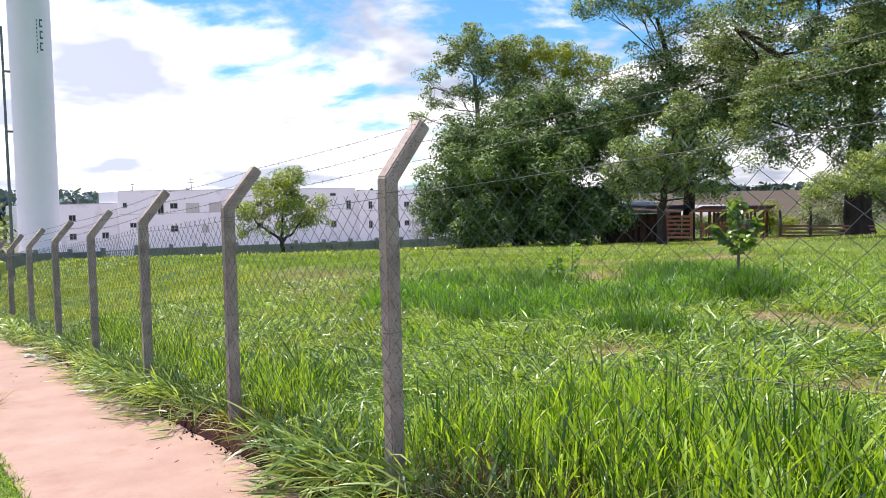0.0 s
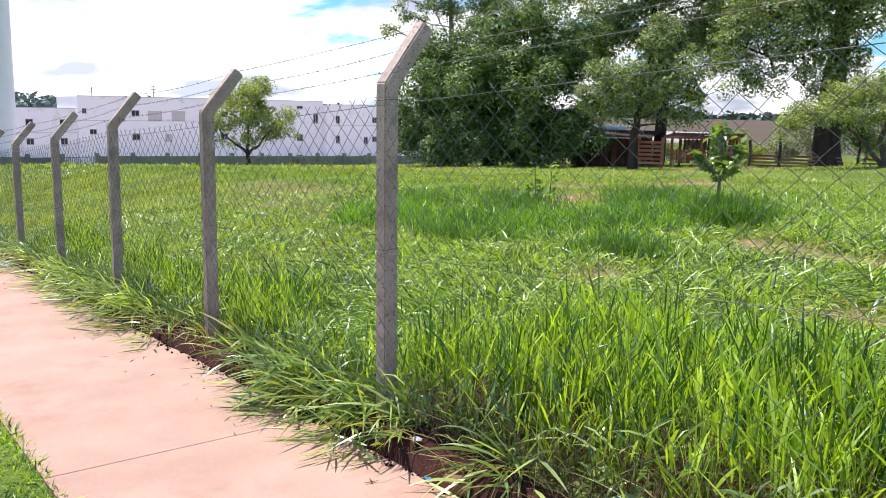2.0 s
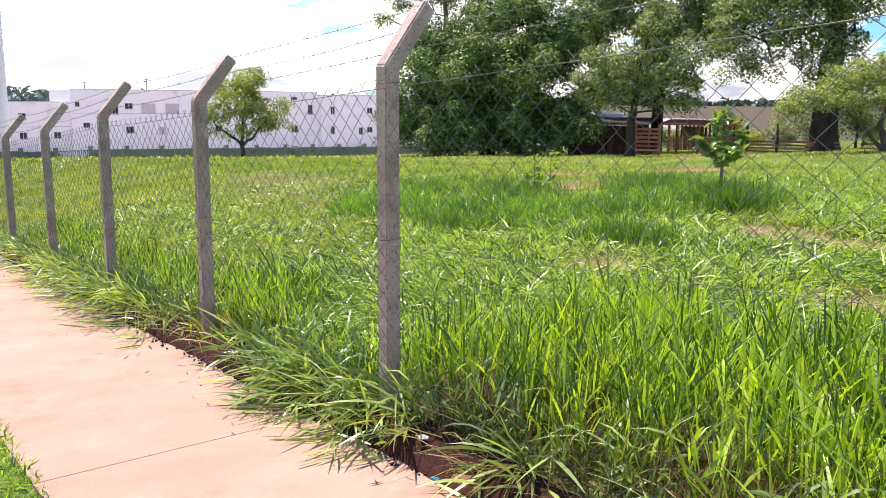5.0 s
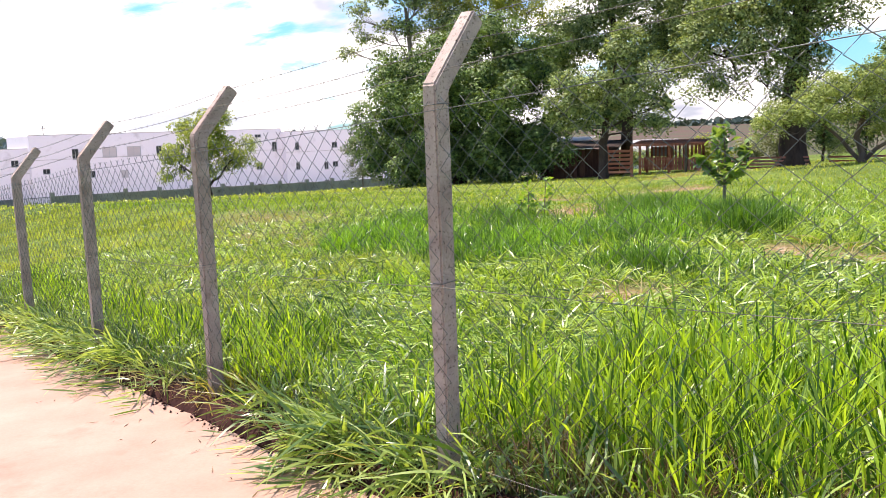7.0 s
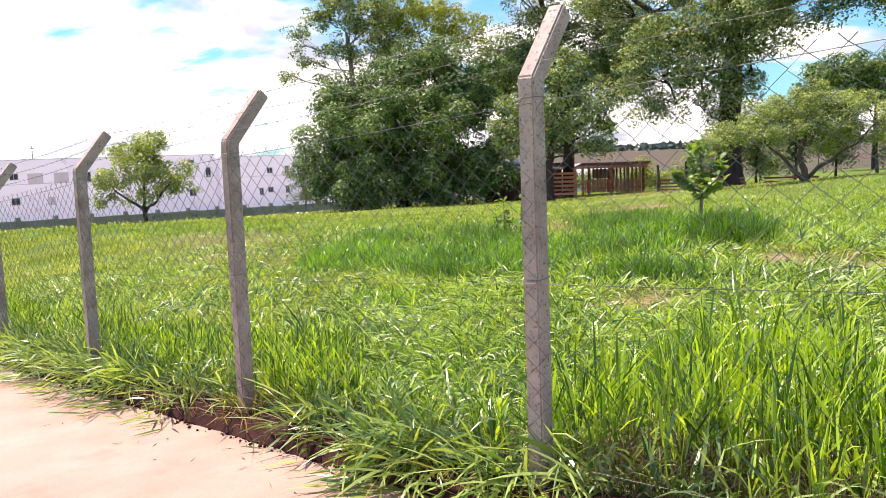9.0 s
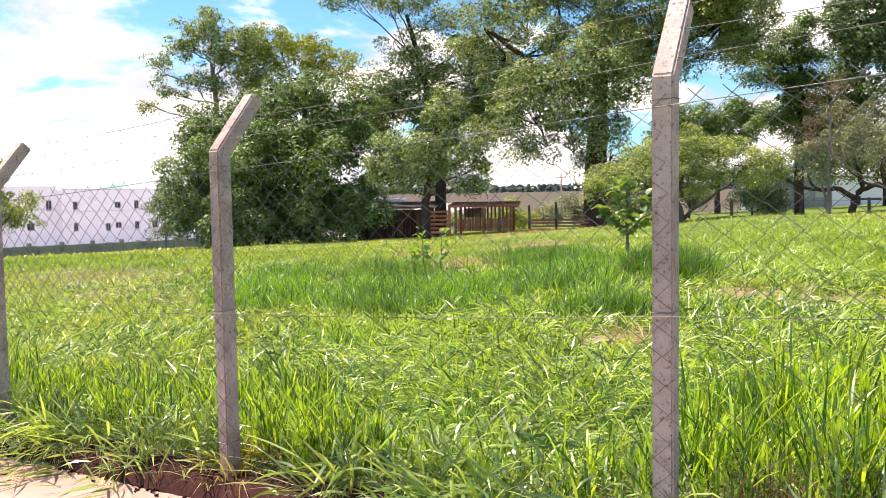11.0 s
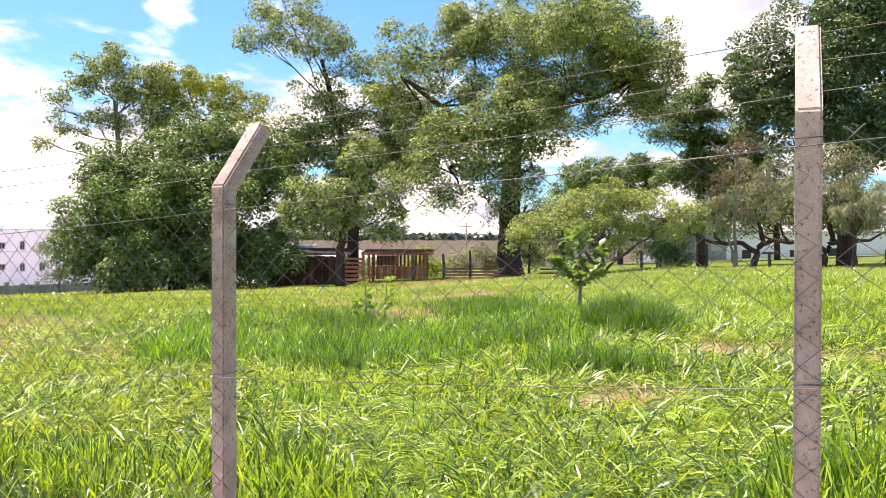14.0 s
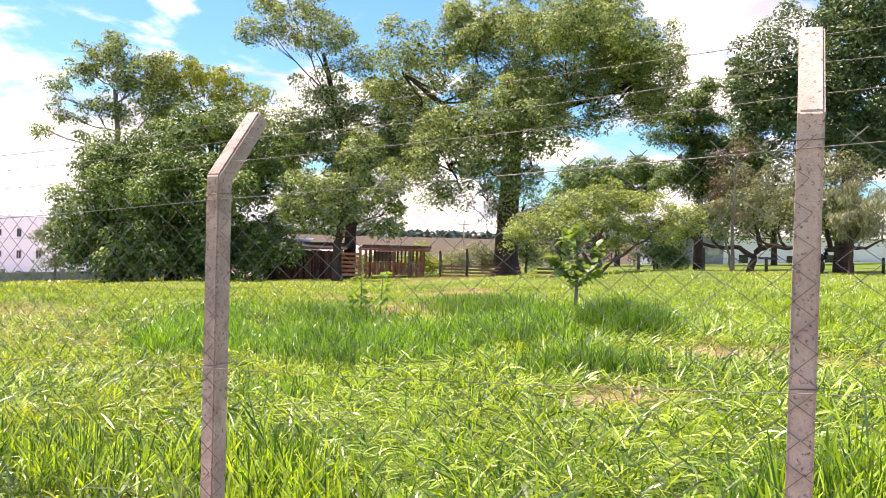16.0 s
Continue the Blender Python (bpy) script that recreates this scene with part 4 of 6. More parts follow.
# dead brown stems low down along the wire
x, y = scatter(2600, -8, 4, -0.08, 0.40)
tagged(link("dry_grass", grass_mesh("dry_grass", x, y, rng.uniform(0.08, 0.30, len(x)), rng.uniform(0.003, 0.008, len(x)), rng.uniform(0.5, 1.8, len(x)), rng.uniform(0, 6.28, len(x)), z=height(x, np.maximum(y, 0.02)) - 0.02, seed=29), M_THATCH),
       "dead brown stems among the roots of the grass", "grass", kind="stuff")
x, y = scatter(3400, 0.1, 4.2, 0.0, 0.60)
tagged(link("dry_grass", grass_mesh("dry_grass", x, y, rng.uniform(0.12, 0.36, len(x)), rng.uniform(0.003, 0.008, len(x)), rng.uniform(0.1, 0.9, len(x)), rng.uniform(0, 6.28, len(x)), seed=72), M_THATCH),
       "upright dead brown stems at the foot of the tall grass", "grass", kind="stuff")
# dry blades on the worn spots
xs, ys = [], []
for cx, cy, rx, ry in BARE[:7] + DRY:
    n = int(300 * rx * ry) + 40
    xs.append(rng.normal(cx, rx * 0.7, n))
    ys.append(rng.normal(cy, ry * 0.7, n))
x, y = np.concatenate(xs), np.concatenate(ys)
tagged(link("dry_grass", grass_mesh("dry_grass", x, y, rng.uniform(0.08, 0.3, len(x)), rng.uniform(0.006, 0.014, len(x)), rng.uniform(0.9, 1.7, len(x)), rng.uniform(0, 6.28, len(x)), seed=10), M_DRY),
       "flattened straw-coloured grass round the bare patches", "grass", kind="stuff")
# mown strip beside the lane
x, y = scatter(12000, -7, 0.4, -2.3, -1.60)
tagged(link("lawn", grass_mesh("lawn", x, y, rng.uniform(0.03, 0.10, len(x)), rng.uniform(0.004, 0.010, len(x)), rng.uniform(0.3, 1.2, len(x)), rng.uniform(0, 6.28, len(x)), levels=3, seed=12), M_GRASS),
       "short mown lawn strip beside the footpath", "grass", kind="stuff")

x, y = scatter(4000, -6, 6, -5.0, -2.4)
tagged(link("lawn", grass_mesh("lawn", x, y, rng.uniform(0.03, 0.10, len(x)), rng.uniform(0.008, 0.02, len(x)), rng.uniform(0.3, 1.2, len(x)), rng.uniform(0, 6.28, len(x)), levels=3, seed=13), M_GRASS),
       "short mown lawn behind the footpath", "grass", kind="stuff")
# dry tufts at the lawn's edge of the lane
x, y, k, out = tussocks(5, 26, -6.6, -5.2, -1.62, -1.35, 0.05)
tagged(link("dry_grass", grass_mesh("dry_grass", x, y, rng.uniform(0.12, 0.3, len(x)), rng.uniform(0.006, 0.012, len(x)), rng.uniform(0.5, 1.3, len(x)), out, z=0.085 + 0.055 * x, seed=16), M_DRY),
       "withered grass tufts at the edge of the footpath", "grass", kind="stuff")
# fallen blades and leaf scraps on the lane
n = 150
x = rng.uniform(-9, 2.5, n)
y = -0.22 - np.abs(rng.normal(0, 0.28, n))
ok = y > -1.6
x, y = x[ok], y[ok]
n = len(x)
tagged(link("leaf_litter", lance("leaf_litter", np.stack([x, y, 0.085 + 0.055 * x + 0.006], -1), rng.uniform(0, 6.28, n), rng.uniform(0.0, 0.12, n), rng.uniform(0.02, 0.09, n), rng.uniform(0.004, 0.010, n), np.zeros(n), 41), M_THATCH),
       "dry blade scraps lying on the footpath", "litter", kind="stuff")
# crumbs of earth along the foot of the bank
crumbs = Soup()
for i in range(420):
    cx, cy, r = rng.uniform(-7, 3.2), -0.175 - abs(rng.normal(0, 0.035)), rng.uniform(0.004, 0.014)
    d = rng.normal(0, 1, (6, 3)) * 0.25 + np.array([[1, 0, 0], [-1, 0, 0], [0, 1, 0], [0, -1, 0], [0, 0, 0.8], [0, 0, -0.8]])
    crumbs.add(d * r + np.array([cx, cy, 0.085 + 0.055 * cx + 0.5 * r]), None, [(0, 2, 4), (2, 1, 4), (1, 3, 4), (3, 0, 4), (2, 0, 5), (1, 2, 5), (3, 1, 5), (0, 3, 5)])
tagged(link("earth_crumbs", crumbs.mesh("earth_crumbs"), M_BEAM), "loose red earth crumbs along the path edge, coloured dark as in shade", "soil", kind="stuff")
# yellowing tuft by the post
x, y, k, out = tussocks(7, 22, -2.75, -2.35, 0.0, 0.25, 0.05)
tagged(link("dry_grass", grass_mesh("dry_grass", x, y, rng.uniform(0.12, 0.34, len(x)), rng.uniform(0.007, 0.014, len(x)), rng.uniform(0.3, 1.2, len(x)), out + rng.normal(0, 0.5, len(x)), seed=44), M_YELLOWING),
       "yellowing grass tuft at the foot of a fence post", "grass", kind="stuff")

# ---- trees ----
LOT = radians(28.95)
LOT_X, LOT_Y = np.array([math.cos(LOT), math.sin(LOT)]), np.array([-math.sin(LOT), math.cos(LOT)])


def lot(across, along):
    """A place on the lot, by its own axes."""
    p = np.array([0.27, -2.9]) + LOT_X * across + LOT_Y * along
    return float(p[0]), float(p[1])


def leaves_arrays(rg, centres, out, size, slim=0.45, droop=0.0):
    n = len(centres)
    L = size * rg.uniform(0.6, 1.35, n)
    nrm = rg.normal(0, 1, (n, 3)) * 0.5 + out * 0.9 + np.array([0, 0, 0.45])
    nrm /= np.linalg.norm(nrm, axis=1, keepdims=True)
    a = np.cross(nrm, rg.normal(0, 1, (n, 3)))
    a /= np.linalg.norm(a, axis=1, keepdims=True) + 1e-9
    a[:, 2] -= droop
    b = np.cross(nrm, a)
    L = L[:, None]
    v = np.stack([centres - a * L * 0.5, centres + b * L * slim * 0.5 - a * L * 0.08 + nrm * L * 0.06, centres + a * L * 0.5, centres - b * L * slim * 0.5 - a * L * 0.08 + nrm * L * 0.06], 1)
    return v.reshape(-1, 3), np.arange(n * 4).reshape(n, 4)


def tree(name, across, along, z, trunk, blobs, leaf, leaf_size, label, category="tree", bark=None, seed=0, clusters=2.2, per=34, spread=0.36, slim=0.45, droop=0.0, twigs=5, at_xy=None, turn=None, shell=0.45, limbs=(), gaps=0.36, core=14):
    """A tapered trunk with limbs that reach into a crown of leaf clusters. blobs: centre across, up, along and the three reaches."""
    rg = np.random.default_rng(seed)
    px, py = at_xy or lot(across, along)
    root = thing(name, (px, py, z), label, category, turn=math.degrees(LOT) if turn is None else turn)
    wood, leaf_v = Soup(), Soup()
    tp = np.array([p[:3] for p in trunk], float)
    tr = [p[3] for p in trunk]
    fine = np.linspace(0, len(tp) - 1, 3 * len(tp))
    tpf = np.stack([np.interp(fine, np.arange(len(tp)), tp[:, i]) for i in range(3)], -1)
    trf = np.interp(fine, np.arange(len(tp)), tr) * rg.uniform(0.93, 1.07, len(fine))
    tpf[1:] += rg.normal(0, 0.03, (len(fine) - 1, 3)) * np.array([1, 1, 0])
    wood.tube(tpf, trf, 9)
    for lm in limbs:
        lp = np.array([p[:3] for p in lm], float)
        ff = np.linspace(0, len(lp) - 1, 3 * len(lp))
        lpf = np.stack([np.interp(ff, np.arange(len(lp)), lp[:, i]) for i in range(3)], -1)
        lpf[1:-1] += rg.normal(0, 0.04, (len(ff) - 2, 3))
        wood.tube(lpf, np.interp(ff, np.arange(len(lp)), [p[3] for p in lm]), 7)
    boughs = np.concatenate([np.array([p[:3] for p in lm[1:]], float) for lm in limbs]) if limbs else None
    for blob in blobs:
        u, up, al, ru, rz, ra = blob[:6]
        dens = blob[6] if len(blob) > 6 else 1.0
        c, r = np.array([u, al, up]), np.array([ru, ra, rz])
        below = [i for i in range(len(tpf)) if tpf[i, 2] < up - 0.2 * rz] or [0]
        start = tpf[below[int(len(below) * rg.uniform(0.72, 0.999))]]
        mid = start * 0.45 + c * 0.55 + np.array([0, 0, -0.12 * np.linalg.norm(c - start)]) + rg.normal(0, 0.12, 3) * ru * 0.4
        f = np.linspace(0, 1, 7)[:, None]
        limb = (1 - f) ** 2 * start + 2 * f * (1 - f) * mid + f ** 2 * c
        r0 = max(0.03, tr[-1] * 0.5)
        if boughs is not None:
            near = boughs[int(np.argmin(np.linalg.norm(boughs - c, axis=1)))]
            if np.linalg.norm(near - c) < np.linalg.norm(start - c):
                limb = limb + (1 - f) ** 2 * (near - start)
                r0 *= 0.6
        limb[1:-1] += rg.normal(0, 0.05, (5, 3)) * min(1.0, ru)
        wood.tube(limb, np.linspace(r0, r0 * 0.35, 7), 6)
        n = max(5, int(clusters * dens * (ru * rz + ru * ra + ra * rz) * 2.9))
        d = rg.normal(0, 1, (n, 3))
        d /= np.linalg.norm(d, axis=1, keepdims=True)
        rad = (shell + (1 - shell) * rg.uniform(0, 1, n) ** 0.6) * rg.uniform(0.82, 1.16, n)
        cc = c + d * rad[:, None] * r
        cc[:, 2] = np.maximum(cc[:, 2], 0.25)
        # uneven outline and gaps
        lump = np.array([noise.noise(Vector((float(q[0]), float(q[1]), float(q[2]))) * (0.85 / max(0.6, min(ru, 1.6))) + Vector((seed * 3.7, 0, 0))) for q in cc])
        cc = c + (cc - c) * (1 + 0.42 * lump)[:, None]
        stay = lump > (gaps - 0.62)
        cc, d = cc[stay], d[stay]
        n = len(cc)
        for i in range(min(n, int(twigs * (1 + ru)))):
            s = limb[rg.integers(3, 7)]
            m1 = (s + cc[i]) / 2 + rg.normal(0, 0.1, 3) * ru * 0.5
            wood.tube([s, m1, cc[i]], [r0 * 0.3, r0 * 0.2, 0.008], 4)
        k = np.repeat(np.arange(n), int(per * 5.2))
        # each clump is a rounded dome of leaves, open below
        g = rg.normal(0, 1, (len(k), 3))
        g[:, 2] += 0.45
        g /= np.linalg.norm(g, axis=1, keepdims=True)
        reach = spread * 1.75 * (0.7 + 0.6 * rg.uniform(0, 1, n))[k] * (0.35 + 0.65 * rg.uniform(0, 1, len(k)) ** 0.45)
        p = cc[k] + g * reach[:, None] * np.array([1.0, 1.0, 0.58])
        p[:, 2] -= 0.22 * reach * (1 - g[:, 2])
        p[:, 2] = np.maximum(p[:, 2], 0.05)
        leaf_v.add(*leaves_arrays(rg, p, g, leaf_size * 0.68, slim * 1.15, droop))
        if core and dens >= 1:
            # shaded inner foliage
            m = int(n * core)
            d2 = rg.normal(0, 1, (m, 3))
            d2 /= np.linalg.norm(d2, axis=1, keepdims=True)
            leaf_v.add(*leaves_arrays(rg, c + d2 * (rg.uniform(0.1, 1, m) ** 0.5)[:, None] * r * 0.60, d2, leaf_size * 1.2, 0.6, droop))
    link("trunk", wood.mesh("trunk"), bark or M_BARK, root)
    link("crown", leaf_v.mesh("crown"), leaf, root)
    return root


# the great round-crowned tree by the shed
tree("broadleaf_tree", -13.4, 42, -1.0, [(0, 0, -0.3, 0.45), (0.1, 0, 1.2, 0.36), (0, 0, 3.0, 0.26), (0.2, 0, 5.0, 0.15)],
     [(0.1, 3.8, 0, 4.8, 3.9, 4.5), (-3.6, 3.5, 0, 2.2, 3.2, 3), (-1.8, 5.6, 0, 2.6, 2.0, 3), (3.4, 5.9, 0, 2.6, 2.2, 3), (4.5, 2.4, -0.5, 1.7, 2.2, 2.6), (0.6, 7.3, 0, 2.8, 1.2, 2.4), (-4.3, 1.5, -1, 1.2, 1.3, 1.6), (2.6, 1.3, -2, 2.4, 1.2, 1.6), (-1.5, 1.3, -2.6, 2.4, 1.2, 1.6)],
     M_LEAF_DARK, 0.24, "great dense dark green tree with a low round crown", seed=1, clusters=0.85, per=72, spread=0.47, core=26)
# tall open tree behind it
tree("broadleaf_tree", -19.6, 50, -1.3, [(0, 0, -0.3, 0.3), (0, 0, 4, 0.24), (0.2, 0, 8, 0.17), (0, 0, 11, 0.1)],
     [(0.0, 13.2, 0, 2.0, 1.3, 1.9), (-1.9, 12.3, 0, 1.3, 1.1, 1.3), (-3.5, 10.9, 0, 1.2, 0.9, 1.1, 0.8), (-2.9, 9.6, 0, 1.2, 0.7, 1.0, 0.6), (-4.4, 8.7, 0, 1.1, 0.6, 0.9, 0.5), (1.0, 11.6, 0, 1.5, 1.2, 1.5), (0.4, 9.8, 0, 1.5, 0.9, 1.4, 0.6), (-1.3, 10.2, 0, 1.2, 0.8, 1.2, 0.6), (2.4, 12.2, 0, 1.2, 1.2, 1.3), (2.4, 10.2, 0, 1.3, 1.0, 1.3), (-1.9, 8.2, 0, 1.1, 0.5, 0.9, 0.35)],
     M_LEAF_MID, 0.26, "tall open-crowned tree with visible pale branches", seed=2, clusters=2.7, per=11, spread=0.27, bark=M_PALE_BARK, twigs=14, core=0, shell=0.1)
# yellow-green tree between them
tree("broadleaf_tree", -14.4, 52, -1.2, [(0, 0, -0.3, 0.3), (0, 0, 5, 0.22), (0, 0, 10, 0.12)],
     [(-1.6, 12.2, 0, 2.4, 1.0, 2.2), (1.7, 11.4, 0, 2.2, 1.2, 2), (-3.2, 11.4, 0, 1.4, 0.9, 1.4), (3.2, 10.6, 0, 1.2, 1.5, 1.4, 0.7), (0, 10.0, 0, 3.0, 1.0, 2.0, 0.6)],
     M_LEAF_LIME, 0.24, "yellow-green feathery-leaved tree behind the round one", seed=3, clusters=1.9, per=24, spread=0.32, core=3)
# the large spreading tree with the thick trunk
tree("broadleaf_tree", 3.35, 43, -0.42, [(0, 0, -0.3, 0.9), (-0.05, 0, 0.5, 0.66), (-0.1, 0, 2.4, 0.56), (0.05, 0, 4.6, 0.50), (0.1, 0, 6.8, 0.40), (0.5, 0, 9.6, 0.22)],
     [(-4.0, 11.2, 0, 2.6, 1.7, 2.6), (-6.0, 9.8, 0, 1.8, 1.5, 1.8, 0.8), (-2.2, 12.4, 0, 2.0, 1.5, 2.4), (-0.4, 12.8, 0, 2.6, 1.7, 2.8), (3.6, 13.2, 0, 3.2, 2.0, 3), (6.4, 11.4, 0, 2.3, 1.9, 2.5), (5.7, 8.8, 0, 2.1, 1.1, 2, 0.8), (1.6, 10.2, 0, 2.3, 1.6, 2.2), (-2.6, 7.0, -3.4, 2.0, 1.5, 1.5), (-4.2, 5.8, -3.6, 1.3, 1.2, 1.1), (-2.2, 5.2, -3.6, 1.3, 1.0, 1.1)] + [(-1.6, 4.2, -3.0, 1.1, 0.9, 0.9, 0.9), (-3.2, 4.4, -3.2, 1.1, 0.9, 0.9, 0.9), (1.2, 7.0, -3.0, 1.4, 1.4, 1.2), (-0.6, 5.2, -3.0, 1.0, 1.1, 0.9), (-0.2, 8.4, -3.2, 1.7, 1.4, 1.3), (8.4, 10.2, 0, 1.0, 0.9, 1.0, 0.7), (0.8, 5.6, -2.6, 1.0, 1.1, 0.8, 0.9)] + [(0.6, 3.6, -2.4, 0.9, 0.8, 0.8, 0.9), (-1.0, 6.6, -3.6, 1.5, 1.3, 1.0), (-3.2, 7.6, -1.0, 1.5, 1.2, 1.1), (0.8, 8.0, -1.2, 1.4, 1.2, 1.0), (2.2, 9.4, -1.0, 1.6, 1.1, 1.2), (-2.2, 9.2, -1.2, 1.6, 1.2, 1.2), (0.2, 9.8, -1.2, 1.5, 1.0, 1.1), (-1.0, 3.6, -1.0, 0.9, 0.8, 0.8, 0.9), (2.4, 11.8, -4.4, 2.8, 1.3, 2.6), (5.4, 11.0, -3.0, 2.0, 1.1, 2.0), (7.0, 9.3, -0.3, 1.5, 1.0, 1.3), (5.0, 10.3, -0.8, 1.7, 1.1, 1.4), (3.4, 9.9, -1.0, 1.4, 1.0, 1.2), (3.2, 8.0, 0.3, 1.5, 1.0, 1.3, 0.7), (-4.8, 8.2, 0.4, 1.6, 1.2, 1.4, 0.6)],
     M_LEAF_MID, 0.21, "large spreading tree with a thick dark trunk and long limbs", seed=4, clusters=1.15, per=42, spread=0.38, twigs=7, core=16,
     limbs=[[(0.05, 0, 6.6, 0.26), (-1.6, -0.2, 7.5, 0.22), (-3.6, -0.3, 8.7, 0.15), (-5.6, -0.2, 10.2, 0.06)], [(0.2, 0, 7.4, 0.22), (2.2, 0.1, 8.6, 0.17), (4.6, 0, 9.3, 0.11), (6.6, 0, 10.4, 0.05)], [(-0.1, 0, 5.6, 0.14), (-1.6, -0.4, 5.9, 0.10), (-3.2, -0.6, 5.6, 0.05)]])
# tall dark airy tree left of it
tree("broadleaf_tree", -5.1, 46, -0.7, [(0, 0, -0.3, 0.35), (0.2, 0, 4, 0.28), (-0.6, 0, 8, 0.19), (-1.6, 0, 12, 0.1)],
     [(-2.6, 13.4, 0, 2.4, 1.5, 2.2, 0.8), (-5.0, 13.6, 0, 1.4, 1.0, 1.3, 0.7), (-3.8, 15.2, 0, 2.0, 1.0, 1.6, 0.8), (0.0, 12.0, 0, 1.8, 1.6, 1.8, 0.8), (-1.0, 8.6, 0, 2.0, 1.8, 1.8), (-2.4, 10.6, 0, 1.3, 1.0, 1.2, 0.6), (2.4, 8.4, 0, 1.8, 1.7, 1.6), (0.6, 6.4, 0, 1.8, 1.4, 1.4), (1.8, 10.6, 0, 1.5, 1.3, 1.4, 0.7), (3.4, 9.6, 0.4, 1.5, 1.4, 1.4, 0.7), (-2.2, 7.0, 0, 1.7, 1.4, 1.4)] + [(1.6, 7.2, 0.5, 1.7, 1.3, 1.4), (-3.2, 7.8, 0.5, 1.5, 1.3, 1.4), (-3.6, 6.0, 0.5, 1.5, 1.2, 1.4), (-0.6, 5.4, 0.8, 1.8, 1.2, 1.4), (-1.6, 9.4, 0.5, 1.4, 1.1, 1.3, 0.8), (3.8, 7.6, 0.8, 1.5, 1.3, 1.2), (3.0, 6.0, 0.8, 1.6, 1.1, 1.2), (-0.6, 3.8, 1.0, 1.8, 1.2, 1.3), (-3.0, 4.2, 1.0, 1.6, 1.3, 1.3)],
     M_LEAF_MID, 0.22, "tall slender tree with an open dark crown", seed=5, clusters=1.1, per=38, spread=0.42, twigs=8, core=15)
# lower tree over the corral
tree("broadleaf_tree", -4.6, 37, -0.42, [(0, 0, -0.3, 0.27), (-0.08, 0, 0.8, 0.20), (0.05, 0, 1.9, 0.16), (0.1, 0, 3.2, 0.11)],
     [(-0.9, 3.9, 0, 1.5, 1.0, 1.4), (1.1, 4.4, 0, 1.7, 1.2, 1.5), (2.5, 3.3, 0, 1.2, 0.9, 1.1), (0.1, 2.8, 0, 1.6, 0.7, 1.3), (0.7, 5.7, 0, 1.1, 0.8, 1.0), (-2.0, 3.0, 0, 0.9, 0.8, 0.9), (1.9, 2.4, 0, 1.1, 0.5, 0.9)],
     M_LEAF_MID, 0.19, "mid-sized tree with a green rounded crown over the corral", seed=6, clusters=1.5, per=42, spread=0.31, core=16)
# small spreading tree in the field
tree("small_tree", 4.75, 25.5, 0.30, [(0, 0, -0.2, 0.13), (0.05, 0, 0.4, 0.10), (-0.1, 0, 1.0, 0.075), (0.1, 0, 1.7, 0.05)],
     [(-2.0, 1.75, 0, 0.8, 0.38, 0.8), (-1.2, 2.15, 0, 0.9, 0.42, 0.9), (-0.3, 2.45, 0, 0.9, 0.40, 0.9), (0.6, 2.40, 0.1, 0.9, 0.42, 0.9), (1.5, 2.45, 0, 1.0, 0.42, 0.9), (2.4, 2.15, 0, 0.8, 0.38, 0.8), (-0.9, 1.65, -0.4, 0.8, 0.36, 0.7), (0.2, 1.75, -0.4, 0.9, 0.40, 0.7), (1.2, 1.70, -0.3, 0.9, 0.38, 0.7), (2.2, 1.55, 0, 0.7, 0.34, 0.7), (-2.5, 1.35, 0, 0.5, 0.32, 0.5), (0.6, 1.20, 0.3, 0.7, 0.30, 0.6, 0.7), (2.9, 1.75, 0, 0.45, 0.3, 0.45), (0.2, 2.85, 0, 0.6, 0.25, 0.6, 0.8)],
     M_LEAF_PALE, 0.105, "low wide pale green tree with several bent stems", seed=7, clusters=10.0, per=18, spread=0.14, bark=M_MID_BARK, core=0, shell=0.1,
     limbs=[[(0, 0, 0.15, 0.07), (0.5, 0, 0.7, 0.055), (1.2, 0, 1.2, 0.035), (2.0, 0, 1.9, 0.02)], [(0, 0, 0.25, 0.07), (-0.5, 0.1, 0.9, 0.05), (-1.3, 0, 1.6, 0.025)]])
# dense dark tree at the eastern end
tree("broadleaf_tree", 20.0, 42, 0.28, [(0, 0, -0.3, 0.5), (0, 0, 1.5, 0.42), (0.1, 0, 4, 0.36), (0, 0, 8, 0.22), (0, 0, 11, 0.1)],
     [(-2.6, 10, 0, 3.2, 2.8, 3), (0.2, 12.6, 0, 3.5, 2.6, 3), (-4.3, 7.8, 0, 1.9, 1.6, 2), (-0.4, 7.2, 0, 3.2, 1.9, 3), (3.2, 10, 0, 3.4, 3.2, 3), (2.2, 6.0, 0, 2.2, 1.3, 2), (-2.6, 6.0, 0, 1.6, 1.0, 1.5, 0.7), (4.8, 6.6, 0, 1.8, 1.6, 1.8)],
     M_LEAF_DEEP, 0.26, "very large dense dark green tree with a straight trunk", seed=8, clusters=1.0, per=54, spread=0.46, core=18)
